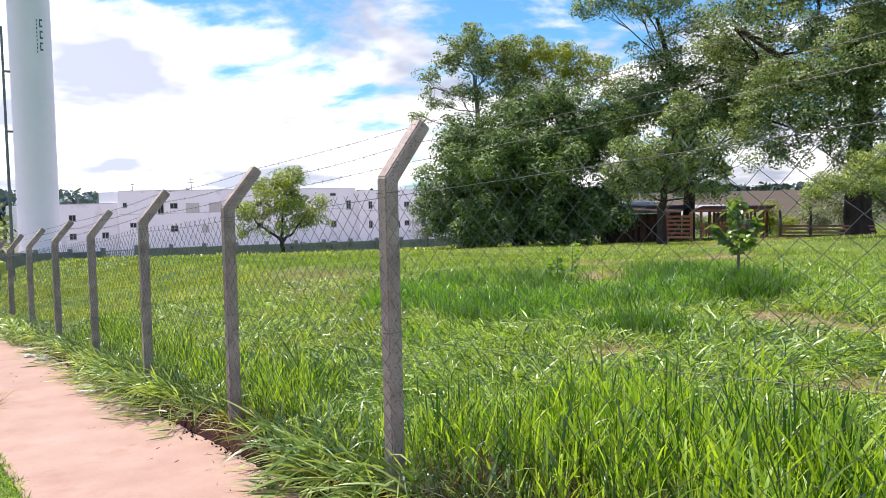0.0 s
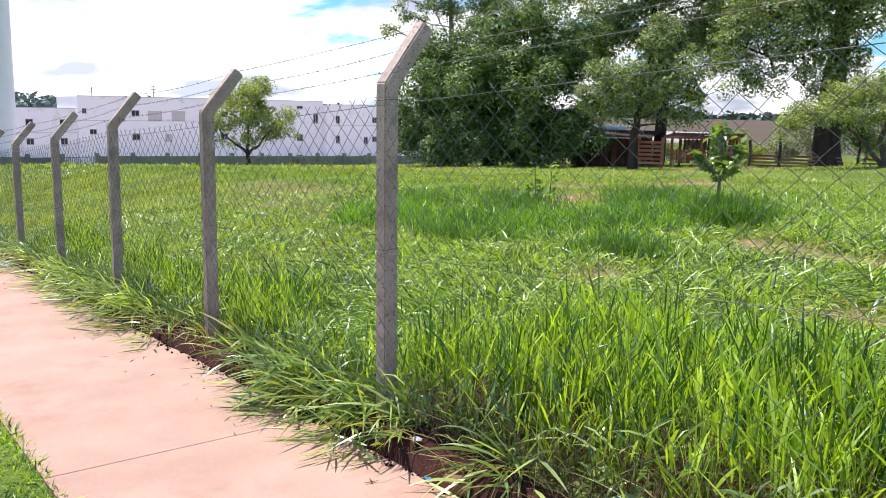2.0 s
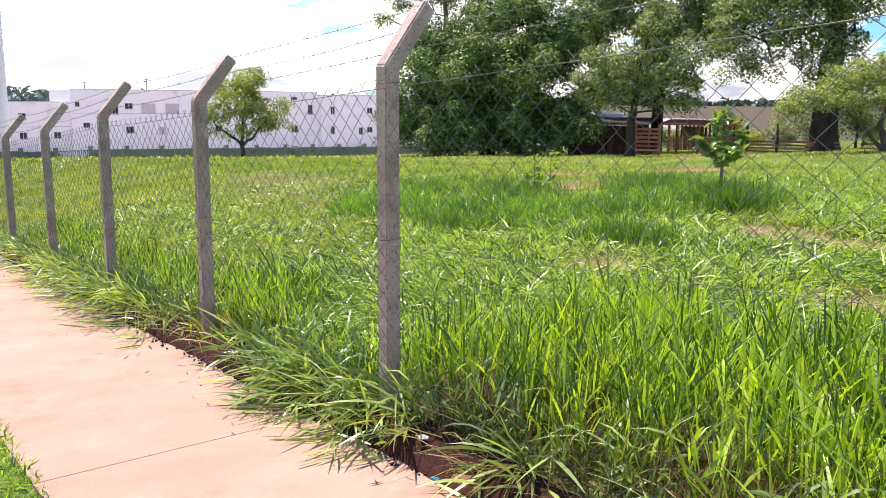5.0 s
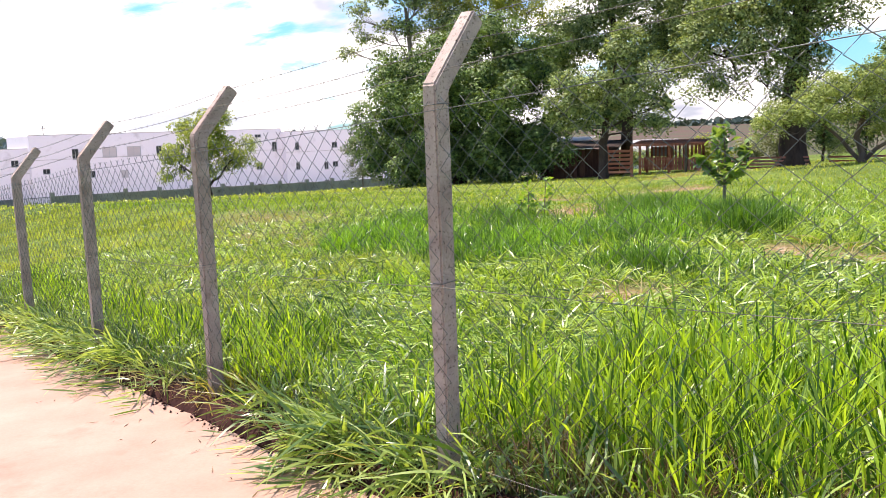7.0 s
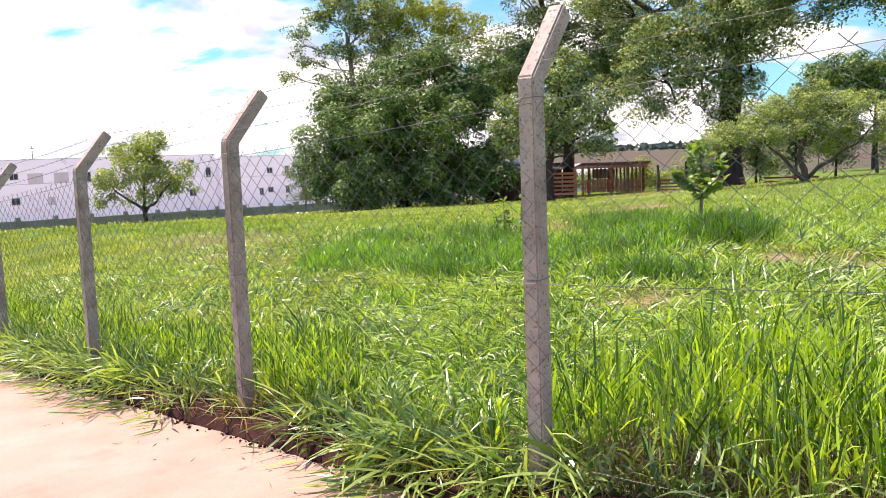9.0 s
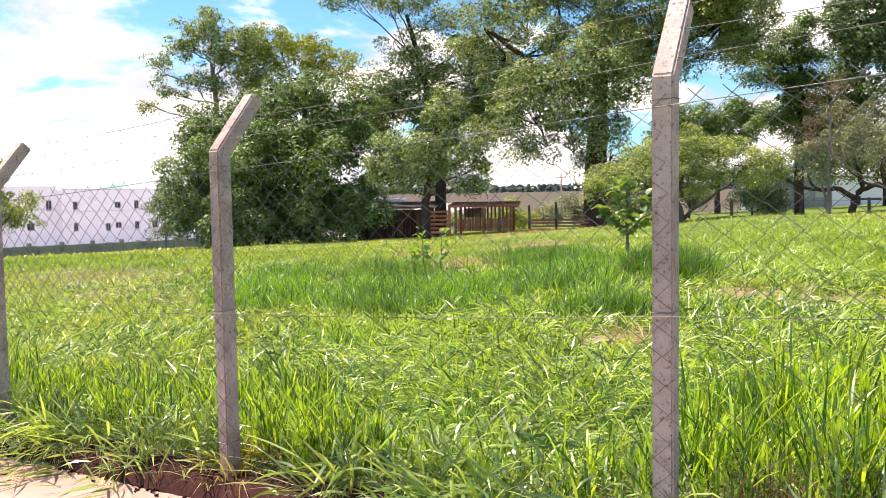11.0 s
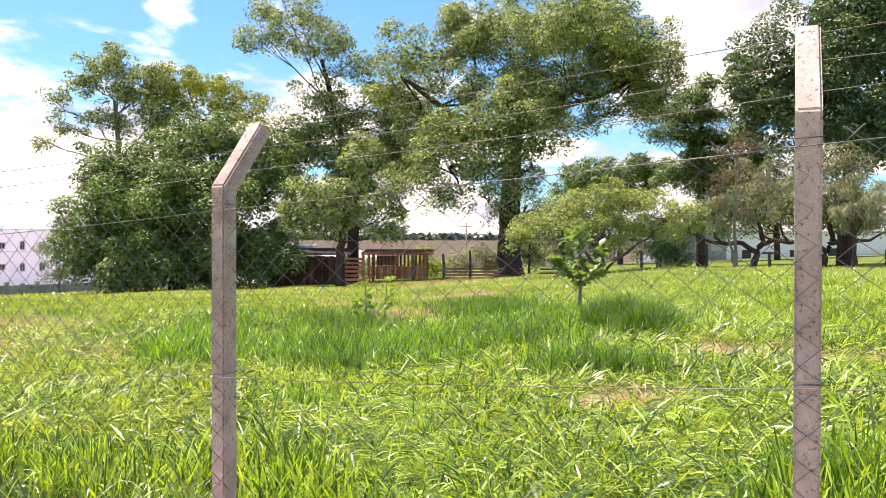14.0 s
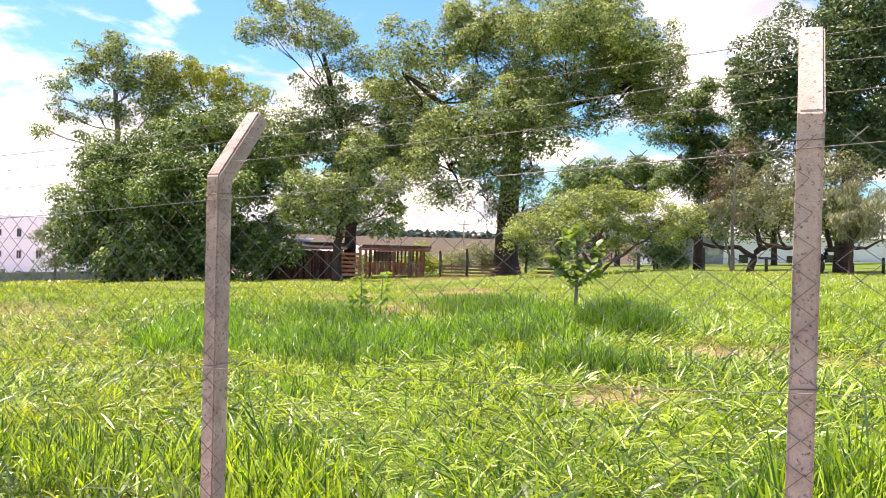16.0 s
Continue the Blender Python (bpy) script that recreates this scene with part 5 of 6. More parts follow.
# layered tree behind
tree("broadleaf_tree", 15.2, 50, 0.0, [(0, 0, -0.3, 0.3), (0, 0, 4, 0.22), (0, 0, 9, 0.1)],
     [(-0.6, 9.9, 0, 1.5, 0.45, 1.4), (-1.5, 8.9, 0, 1.9, 0.45, 1.5), (0.4, 8.9, 0, 1.6, 0.5, 1.5), (-1.0, 7.8, 0, 2.1, 0.45, 1.6), (0.8, 7.4, 0, 1.8, 0.5, 1.6), (-0.2, 6.6, 0, 2.1, 0.5, 1.6), (0.3, 10.8, 0, 0.9, 0.5, 0.9), (1.4, 5.6, 0, 2.2, 0.7, 1.6), (-1.0, 5.4, 0, 1.8, 0.6, 1.5), (1.6, 4.4, 0.3, 2.2, 0.9, 1.6), (3.2, 6.4, 0.3, 1.6, 1.6, 1.4)],
     M_LEAF_DARK, 0.20, "layered green tree behind the field", seed=9, clusters=2.4, per=28, spread=0.33)
# dark distant trees between the trunks
tree("broadleaf_tree", 15.0, 72, -1.5, [(0, 0, -0.3, 0.3), (0, 0, 3, 0.2), (0, 0, 6, 0.1)],
     [(-1.5, 8.4, 0, 3.6, 1.2, 3), (2.5, 8.8, 0, 3.0, 1.2, 3), (-4.0, 7.6, 0, 2.0, 0.9, 2, 0.7), (0.5, 7.0, 0, 3.0, 0.9, 2)],
     M_LEAF_DARK, 0.34, "dark distant tree beyond the lot", seed=10, clusters=1.4, per=26, spread=0.5)
tree("broadleaf_tree", 26.0, 66, -1.0, [(0, 0, -0.3, 0.3), (0, 0, 3, 0.2), (0, 0, 6, 0.1)],
     [(-2.0, 4.6, 0, 3.2, 1.6, 2.6), (2.0, 5.2, 0, 3.4, 2.0, 2.6), (-5.0, 4.0, 0, 2.2, 1.3, 2), (5.5, 4.6, 0, 2.6, 1.8, 2)],
     M_LEAF_DARK, 0.32, "dark tree beyond the eastern end of the lot", seed=30, clusters=1.3, per=24, spread=0.5)
# shrub with reddish dead twigs
tree("shrub", 11.7, 34, 0.22, [(0, 0, -0.2, 0.10), (0.05, 0, 1.2, 0.07), (0, 0, 3.0, 0.045), (0.1, 0, 4.8, 0.02)],
     [(0.0, 4.3, 0, 0.75, 1.0, 0.7, 0.7), (-0.1, 3.2, 0, 0.8, 0.8, 0.8, 0.7), (0.3, 5.2, 0, 0.5, 0.6, 0.5, 0.6)],
     M_LEAF_RED, 0.13, "thin upright shrub with reddish dead twigs", "shrub", seed=11, clusters=2.2, per=26, spread=0.26, slim=0.2, bark=M_PALE_BARK, twigs=16)
tree("shrub", 12.0, 34.5, 0.22, [(0, 0, -0.2, 0.07), (-0.35, 0, 1.2, 0.05), (-0.6, 0, 2.4, 0.03)],
     [(-0.9, 2.6, 0, 0.8, 0.8, 0.7), (0.5, 2.9, 0, 0.9, 0.7, 0.8), (1.2, 3.3, 0, 0.8, 0.8, 0.8, 0.8)],
     M_LEAF_OLIVE, 0.14, "pale olive shrub with several stems", "shrub", seed=12, clusters=3.0, per=28, spread=0.24, bark=M_PALE_BARK, twigs=9)
# gnarled low trees
for across, along, z, seed in ((14.6, 40, 0.25, 13), (17.0, 38, 0.3, 14)):
    tree("small_tree", across, along, z, [(0, 0, -0.2, 0.17), (0.2, 0, 0.7, 0.14), (0.5, 0, 1.3, 0.12), (0.2, 0, 2.2, 0.08)],
         [(-1.2, 2.8, 0, 1.3, 0.9, 1.1), (0.5, 3.2, 0, 1.6, 1.0, 1.2), (1.7, 2.6, 0, 1.1, 0.8, 1.0), (-0.2, 4.3, 0, 1.5, 1.0, 1.1), (1.2, 4.6, 0, 1.2, 0.9, 1.0)],
         M_LEAF_OLIVE, 0.17, "low gnarled tree with dark twisted limbs", seed=seed, clusters=2.0, per=22, spread=0.30, twigs=8, core=3,
         limbs=[[(0.2, 0, 0.7, 0.13), (-0.6, 0.1, 1.15, 0.11), (-1.5, 0, 1.1, 0.09), (-2.5, 0, 1.35, 0.06), (-3.2, 0, 1.9, 0.03)], [(0.4, 0, 1.1, 0.12), (1.1, -0.1, 1.3, 0.10), (2.0, 0, 1.15, 0.07), (2.9, 0, 1.6, 0.03)], [(-1.5, 0, 1.1, 0.07), (-1.9, 0, 1.7, 0.05), (-1.8, 0, 2.4, 0.03)]])
# drooping needle bush before the big trunk
tree("small_tree", 17.4, 36, 0.3, [(0, 0, -0.2, 0.12), (0.1, 0, 0.9, 0.09), (0, 0, 2.0, 0.05)],
     [(-0.4, 3.1, 0, 1.3, 0.9, 1.1), (0.9, 2.9, 0, 1.0, 1.0, 1.0), (0.2, 2.2, 0, 1.3, 0.6, 1.0, 0.8)],
     M_LEAF_OLIVE, 0.30, "grey-green tree with soft drooping needles", seed=15, clusters=2.6, per=40, spread=0.26, slim=0.07, droop=0.7, core=0)
tree("shrub", 10.5, 41, -0.05, [(0, 0, -0.2, 0.06), (0, 0, 0.8, 0.03)], [(0, 0.9, 0, 0.9, 0.75, 0.8), (0.8, 0.7, 0, 0.6, 0.6, 0.6)], M_LEAF_DARK, 0.16, "round dark green bush by the back fence", "shrub", seed=16, clusters=3.2, per=28, spread=0.24)
# dark undergrowth behind the field's small trees
for across, along, s, seed in ((4.9, 49, 1.25, 51), (7.0, 50, 1.5, 52), (9.2, 51, 1.3, 53), (12.6, 50, 1.2, 54), (14.4, 52, 1.0, 55)):
    tree("shrub", across, along, -0.4, [(0, 0, -0.2, 0.08), (0.05, 0, 1.2 * s, 0.05), (0, 0, 2.2 * s, 0.03)], [(0, 1.2 * s, 0, 1.3, 1.1 * s, 1.0), (0.5, 2.6 * s, 0, 1.2, 0.9 * s, 1.0), (-0.7, 2.2 * s, 0, 0.9, 0.8 * s, 0.9)], M_LEAF_DEEP, 0.17, "dark green undergrowth behind the field", "shrub", seed=seed, clusters=2.0, per=22, spread=0.3)
# pale bush at the western foot of the round tree
tree("shrub", -20.2, 44, -1.1, [(0, 0, -0.2, 0.06), (0, 0, 1.2, 0.03)], [(0, 1.4, 0, 0.9, 1.2, 0.9, 0.7), (-0.5, 2.4, 0, 0.7, 0.8, 0.7, 0.6), (0.6, 0.8, 0, 0.8, 0.7, 0.7, 0.7)], M_LEAF_OLIVE, 0.16, "pale grey-green bush at the edge of the trees", "shrub", seed=17, clusters=2.6, per=26, spread=0.28, bark=M_PALE_BARK)
# green scrub behind the corral
for across, along, z, s, seed, leaf, tone in ((-1.3, 50, -0.9, 1.0, 18, M_LEAF_LIME, "light green"), (0.6, 53, -0.9, 1.0, 19, M_LEAF_OLIVE, "grey-green"), (2.6, 54, -0.9, 1.2, 20, M_LEAF_OLIVE, "grey-green"), (5.5, 55, -0.7, 1.4, 21, M_LEAF_MID, "green")):
    tree("shrub", across, along, z, [(0, 0, -0.2, 0.05), (0, 0, 0.9 * s, 0.03)], [(0, 1.1 * s, 0, 1.1 * s, 0.8 * s, 0.9), (0.8, 0.8 * s, 0, 0.8 * s, 0.6 * s, 0.8)], leaf, 0.17, tone + " scrub behind the corral", "shrub", seed=seed, clusters=2.4, per=24, spread=0.3)
# lone tree near the boundary wall
tree("small_tree", 0, 0, -1.6, [(0, 0, -0.6, 0.17), (0.05, 0, 0.4, 0.14), (0, 0, 1.0, 0.10), (0.1, 0, 2.2, 0.06)],
     [(-2.1, 2.3, 0, 1.3, 1.0, 1.3), (-0.2, 3.4, 0, 1.8, 1.3, 1.7), (1.9, 2.6, 0, 1.5, 1.2, 1.4), (0.7, 4.9, 0, 1.5, 0.9, 1.3), (-1.2, 4.4, 0, 1.2, 0.8, 1.1, 0.8), (0.8, 1.5, 0, 1.6, 0.6, 1.2, 0.7), (-2.6, 1.3, 0, 0.9, 0.5, 0.8, 0.7), (-1.0, 1.3, 0, 1.2, 0.5, 1.0, 0.6), (2.9, 1.6, 0, 0.7, 0.6, 0.7, 0.7)],
     M_LEAF_LONE, 0.24, "lone round light green tree in front of the boundary wall", seed=22, clusters=2.7, per=15, spread=0.30, core=2, gaps=0.45, at_xy=(-53.1, 22.6), turn=66,
     limbs=[[(0, 0, 0.2, 0.12), (-0.7, 0, 0.9, 0.09), (-1.7, 0, 1.7, 0.05), (-2.3, 0, 2.3, 0.03)], [(0, 0, 0.2, 0.12), (0.8, 0, 1.0, 0.08), (1.8, 0, 2.1, 0.04)]])


def woods(name, label, xs, ys, zs, size, spread, per, seed, mat=None):
    rg = np.random.default_rng(seed)
    n = len(xs)
    c = np.stack([xs, ys, zs], -1)
    k = np.repeat(np.arange(n), per)
    p = c[k] + rg.normal(0, 1, (n * per, 3)) * np.array(spread)
    s = Soup()
    s.add(*leaves_arrays(rg, p, rg.normal(0, 0.3, (n * per, 3)), size, 0.7))
    tagged(link(name, s.mesh(name), mat or M_FAR), label, "woods", kind="stuff")


rg = np.random.default_rng(40)
ang = rg.uniform(radians(60), radians(190), 1700)
rad = rg.uniform(1350, 1500, 1700)
woods("far_woods", "dark wooded ridge on the horizon", rad * np.cos(ang), rad * np.sin(ang), height(rad * np.cos(ang), rad * np.sin(ang)) + rg.uniform(-2, 8, 1700), 11.0, (9, 9, 1.6), 7, 41)
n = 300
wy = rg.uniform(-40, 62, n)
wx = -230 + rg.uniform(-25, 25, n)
woods("far_woods", "trees in haze-paled colours beyond the apartment blocks", wx, wy, rg.uniform(-6, 4.4, n) * (0.85 + 0.15 * np.sin(wy * 0.22)), 1.8, (2.6, 2.6, 0.6), 45, 42, M_HAZE)
n = 200
wy = rg.uniform(-10, 10.5, n)
wx = -110 + rg.uniform(-14, 14, n)
woods("far_woods", "green scrub beyond the end of the lane", wx, wy, rg.uniform(-5.5, 1.0, n), 0.8, (1.2, 1.0, 0.7), 30, 43, M_LEAF_MID)

# ---- apartment blocks ----
def wall_with_holes(bm, width, z0, z1, holes, thick=0.2):
    """A wall in the plane x = 0 facing +x, with openings through it."""
    ys = sorted({0.0, width, *[h[0] for h in holes], *[h[1] for h in holes]})
    zs = sorted({z0, z1, *[h[2] for h in holes], *[h[3] for h in holes]})
    grid = {}

    def v(i, j, x):
        if (i, j, x) not in grid:
            grid[i, j, x] = bm.verts.new((x, ys[i], zs[j]))
        return grid[i, j, x]

    def solid(i, j):
        if not (0 <= i < len(ys) - 1 and 0 <= j < len(zs) - 1):
            return False
        cy, cz = (ys[i] + ys[i + 1]) / 2, (zs[j] + zs[j + 1]) / 2
        return not any(a < cy < b and c < cz < d for a, b, c, d in holes)

    for i in range(len(ys) - 1):
        for j in range(len(zs) - 1):
            if not solid(i, j):
                continue
            bm.faces.new((v(i, j, 0.0), v(i + 1, j, 0.0), v(i + 1, j + 1, 0.0), v(i, j + 1, 0.0)))
            bm.faces.new((v(i, j, -thick), v(i, j + 1, -thick), v(i + 1, j + 1, -thick), v(i + 1, j, -thick)))
            for di, dj, a, b in ((-1, 0, (i, j), (i, j + 1)), (1, 0, (i + 1, j + 1), (i + 1, j)), (0, -1, (i + 1, j), (i, j)), (0, 1, (i, j + 1), (i + 1, j + 1))):
                if not solid(i + di, j + dj):
                    bm.faces.new((v(*a, 0.0), v(*b, 0.0), v(*b, -thick), v(*a, -thick)))


def apartment(x, y0, y1, roof, windows, depth=10.0, base=-8.0):
    """windows: middle, width, sill and head along the front."""
    house = thing("apartment_block", (x, y0, 0), "plain white flat-roofed apartment block with small dark windows", "apartment building", "apartment blocks")
    w = y1 - y0
    holes = [(c - y0 - ww / 2, c - y0 + ww / 2, s, h) for c, ww, s, h, _ in windows]
    bm = bmesh.new()
    wall_with_holes(bm, w, base, roof, holes)
    part("wall", bm, M_WHITE, house)
    bm = bmesh.new()
    box(bm, -depth, 0.0, base, -0.2, 0.2, roof)
    part("wall", bm, M_WHITE, house)
    bm = bmesh.new()
    box(bm, -depth, w - 0.2, base, -0.2, w, roof)
    part("wall", bm, M_WHITE, house)
    bm = bmesh.new()
    box(bm, -depth - 0.2, 0, base, -depth, w, roof)
    part("wall", bm, M_WHITE, house)
    bm = bmesh.new()
    box(bm, -depth, 0.2, roof - 0.5, -0.2, w - 0.2, roof - 0.35)
    part("roof", bm, M_BLOCK, house)
    bm = bmesh.new()
    box(bm, 0.0, 0, roof + 0.003, -0.25, w, roof + 0.10)
    box(bm, 0.003, 0.0, roof - 2.78, 0.03, w, roof - 2.72)
    part("trim", bm, M_TRIM, house, "thin beige coping and string course")
    for (a, b, s, h), (_, _, _, _, pale) in zip(holes, windows):
        win = new("window")
        win.parent = house
        bm = bmesh.new()
        for d in ((-0.14, a + 0.003, s + 0.003, -0.08, a + 0.05, h - 0.003), (-0.14, b - 0.05, s + 0.003, -0.08, b - 0.003, h - 0.003), (-0.14, a + 0.05, h - 0.05, -0.08, b - 0.05, h - 0.003), (-0.14, a + 0.05, s + 0.003, -0.08, b - 0.05, s + 0.05), (-0.135, (a + b) / 2 - 0.02, s + 0.05, -0.085, (a + b) / 2 + 0.02, h - 0.05)):
            box(bm, *d)
        part("frame", bm, M_ALU, win)
        boxed("pane", (-0.12, a + 0.05, s + 0.05, -0.105, b - 0.05, h - 0.05), M_TRIM if pale else M_GLASS, win, "closed pale shutter" if pale else "")
        boxed("sill", (-0.01, a - 0.05, s - 0.05, 0.05, b + 0.05, s - 0.003), M_TRIM, win)
    return house


UP, LOW, GRD = (0.05, 1.15), (-2.45, -1.55), (-5.1, -4.2)
apartment(-101.0, 12.0, 22.6, 1.5, [(c, 0.8, *lv, False) for c in (14.0, 17.6, 21.2) for lv in ((-0.45, 0.3), (-2.6, -1.85), (-5.2, -4.4))])
apartment(-100.0, 22.6, 54.4, 2.95, [(27.5, 0.75, 0.1, 1.35, False), (29.1, 0.95, 0.75, 1.45, False), (23.3, 0.5, 1.0, 1.6, False), (31.4, 1.7, 0.2, 1.4, True), (34.3, 1.7, 0.2, 1.4, True), (37.4, 0.75, 0.1, 1.35, False), (40.2, 0.95, 0.75, 1.45, False), (43.2, 1.7, 0.2, 1.4, True), (46.2, 0.9, 0.3, 1.3, False), (50.9, 0.95, 1.95, 2.35, False), (53.3, 0.75, 0.0, 1.3, False),
                                          (24.2, 0.8, -1.4, -0.8, False), (29.1, 0.95, -2.1, -1.3, False), (33.0, 0.9, -2.3, -1.4, True), (40.2, 0.95, -2.1, -1.3, False), (46.2, 0.9, -2.3, -1.4, False), (50.9, 0.95, -2.35, -1.45, False)] + [(c, 0.95, -5.1, -4.2, False) for c in (25.5, 29.1, 33.0, 37.4, 40.2, 46.2, 50.9)])
apartment(-99.0, 54.4, 80.0, 2.55, [(56.2, 0.65, 0.05, 1.1, False), (62.2, 0.9, 0.15, 0.95, False), (65.0, 0.7, 0.0, 1.1, False), (67.8, 1.1, 0.0, 1.0, False), (71.5, 0.9, 0.1, 1.0, False), (75.0, 0.9, 0.1, 1.0, False),
                                         (56.2, 0.65, -2.65, -1.6, False), (60.7, 0.7, -2.8, -1.8, False), (62.2, 0.9, -2.5, -1.75, False), (65.0, 0.7, -2.75, -1.7, False), (67.8, 0.9, -2.7, -1.7, False), (71.5, 0.9, -2.7, -1.8, False)] + [(c, 0.8, -5.2, -4.3, False) for c in (56.2, 60.7, 65.0, 71.5)])

# roof aerials
for ay, ah in ((31.8, 1.6), (24.6, 1.1)):
    aerial = thing("roof_aerial", (-101.5, ay, 2.4), "thin grey aerial on the flat roof", "aerial")
    s = Soup()
    s.tube([(0, 0, 0), (0, 0, ah + 0.6)], [0.06, 0.04], 6)
    s.tube([(0, -0.35, ah), (0, 0.35, ah)], [0.04, 0.04], 5)
    s.tube([(0, -0.25, ah + 0.3), (0, 0.25, ah + 0.3)], [0.04, 0.04], 5)
    link("mast", s.mesh("mast"), M_STEEL, aerial)

# ---- boundary wall, gate ----
def boundary(x, y0, y1, top0, top1, base=-5.5):
    wall = thing("boundary_wall", (0, 0, 0), "low grey concrete-block boundary wall with short pillars", "wall", kind="structure")
    n = max(1, int(round((y1 - y0) / 2.6)))
    for i in range(n):
        a, b = y0 + (y1 - y0) * i / n, y0 + (y1 - y0) * (i + 1) / n
        top = top0 + (top1 - top0) * (i + 0.5) / n
        bm = bmesh.new()
        box(bm, x - 0.08, a + 0.15, base, x + 0.08, b - 0.15, top, 0.02)
        part("wall_panel", bm, M_BLOCK, wall)
        bm = bmesh.new()
        box(bm, x - 0.15, a - 0.146, base, x + 0.15, a + 0.146, top + 0.28, 0.02)
        part("pillar", bm, M_BLOCK, wall)
    boxed("pillar", (x - 0.15, y1 - 0.146, base, x + 0.15, y1 + 0.146, top1 + 0.28), M_BLOCK, wall)


boundary(-62.0, 3.0, 12.2, -1.55, -1.9)
boundary(-62.0, 14.6, 62.0, -1.8, -2.6)
gate = thing("gate", (-62.0, 12.4, -3.6), "pale steel gate of upright bars between the walls", "gate")
for i in range(15):
    boxed("bar", (-0.02, 0.05 + 0.135 * i, 0.05, 0.02, 0.085 + 0.135 * i, 1.75), M_STEEL, gate)
for z in (0.05, 0.9, 1.7):
    boxed("rail", (0.021, 0.0, z, 0.05, 2.05, z + 0.05), M_STEEL, gate)

# ---- water tower ----
tower = thing("water_tower", (-70.1, 9.2, -5.0), "tall smooth white cylindrical water tower with teal lettering", "water tower")
s = Soup()
zz = np.linspace(0, 27, 28)
s.tube(np.stack([np.zeros(28), np.zeros(28), zz], -1), np.where(zz > 26.4, 1.3, 1.56), 48)
me = s.mesh("shell")
me.polygons.foreach_set("use_smooth", np.ones(len(me.polygons), bool))
link("shell", me, M_TANK, tower)
bm = bmesh.new()
bmesh.ops.create_cone(bm, cap_ends=True, segments=48, radius1=1.3, radius2=0.2, depth=0.4, matrix=Matrix.Translation((0, 0, 27.2)))
part("lid", bm, M_TANK, tower)
for zr in (3.0, 6.0, 9.0, 12.0, 15.0, 18.0, 21.0, 24.0):
    s = Soup()
    ta = np.linspace(0, 2 * np.pi, 49)
    s.tube(np.stack([1.562 * np.cos(ta), 1.562 * np.sin(ta), np.full(49, zr)], -1), np.full(49, 0.012), 4)
    link("weld_seam", s.mesh("weld_seam"), M_TANK, tower)


def tower_mark(a0, a1, z0, z1):
    """A patch of paint that follows the shell."""
    aa = np.radians(np.linspace(a0, a1, 5))
    v = np.concatenate([np.stack([1.572 * np.cos(aa), 1.572 * np.sin(aa), np.full(5, z)], -1) for z in (z0, z1)])
    q = [(i, i + 1, i + 6, i + 5) for i in range(4)]
    link("lettering", mesh_of("lettering", v, np.array(q)), M_TEAL, tower, "plain teal painted bars")


for z0 in (18.7, 19.6, 20.5):
    tower_mark(18, 27, z0, z0 + 0.14)
    tower_mark(18, 27, z0 + 0.5, z0 + 0.64)
    tower_mark(18, 21, z0 + 0.14, z0 + 0.5)
for i in range(9):
    tower_mark(9, 11.5, 18.5 + 0.3 * i, 18.68 + 0.3 * i)

# slim lighting pole in front of the tower
pole = thing("utility_pole", (-42.0, 3.55, -2.6), "slim dark steel pole with small brackets", "pole")
s = Soup()
s.tube([(0, 0, 0), (0, 0, 6), (0, 0, 13)], [0.085, 0.07, 0.055], 8)
link("mast", s.mesh("mast"), M_STEEL, pole)
for zb in (4.6, 7.9, 10.8):
    boxed("bracket", (-0.06, 0.05, zb, 0.06, 0.3, zb + 0.1), M_STEEL, pole)

# yellow bins behind the fence
for bx_, by_, sc in ((-47.6, 3.6, 1.0), (-48.6, 2.4, 0.8)):
    bn = thing("litter_bin", (bx_, by_, -2.75), "bright yellow rounded litter bin on a post", "litter bin", "yellow bins")
    s = Soup()
    zz = np.array([0.75, 0.8, 1.0, 1.3, 1.42, 1.5]) * 1.0
    s.tube(np.stack([np.zeros(6), np.zeros(6), zz], -1), np.array([0.05, 0.26, 0.32, 0.32, 0.26, 0.02]) * sc, 16)
    link("bowl", s.mesh("bowl"), M_YELLOW, bn)
    s = Soup()
    s.tube([(0, 0, -0.3), (0, 0, 0.76)], [0.04, 0.04], 8)
    link("stand", s.mesh("stand"), M_STEEL, bn)

# ---- corral and sheds among the trees ----
def on_lot(name, across, along, z, label, category, group="", turn=0.0):
    px, py = lot(across, along)
    return thing(name, (px, py, z), label, category, group, turn=math.degrees(LOT) + turn)


def sheet_roof(parent, x0, x1, y0, y1, z0, z1, mat, name="roof", pitch=0.18):
    """Corrugated sheeting that falls from y1 to y0."""
    xs = np.arange(x0, x1 + 1e-6, pitch / 4)
    wave = 0.022 * np.cos((xs - x0) / pitch * 2 * np.pi)
    v = np.concatenate([np.stack([xs, np.full_like(xs, y), z + wave + dz], -1) for dz in (0, -0.02) for y, z in ((y0, z0), (y1, z1))])
    n = len(xs)
    i = np.arange(n - 1)
    q = np.concatenate([np.stack([i, i + 1, n + i + 1, n + i], -1), np.stack([2 * n + i, 3 * n + i, 3 * n + i + 1, 2 * n + i + 1], -1), np.stack([i, 2 * n + i, 2 * n + i + 1, i + 1], -1), np.stack([n + i, n + i + 1, 3 * n + i + 1, 3 * n + i], -1)])
    return link(name, mesh_of(name, v, q), mat, parent)


crng = random.Random(8)
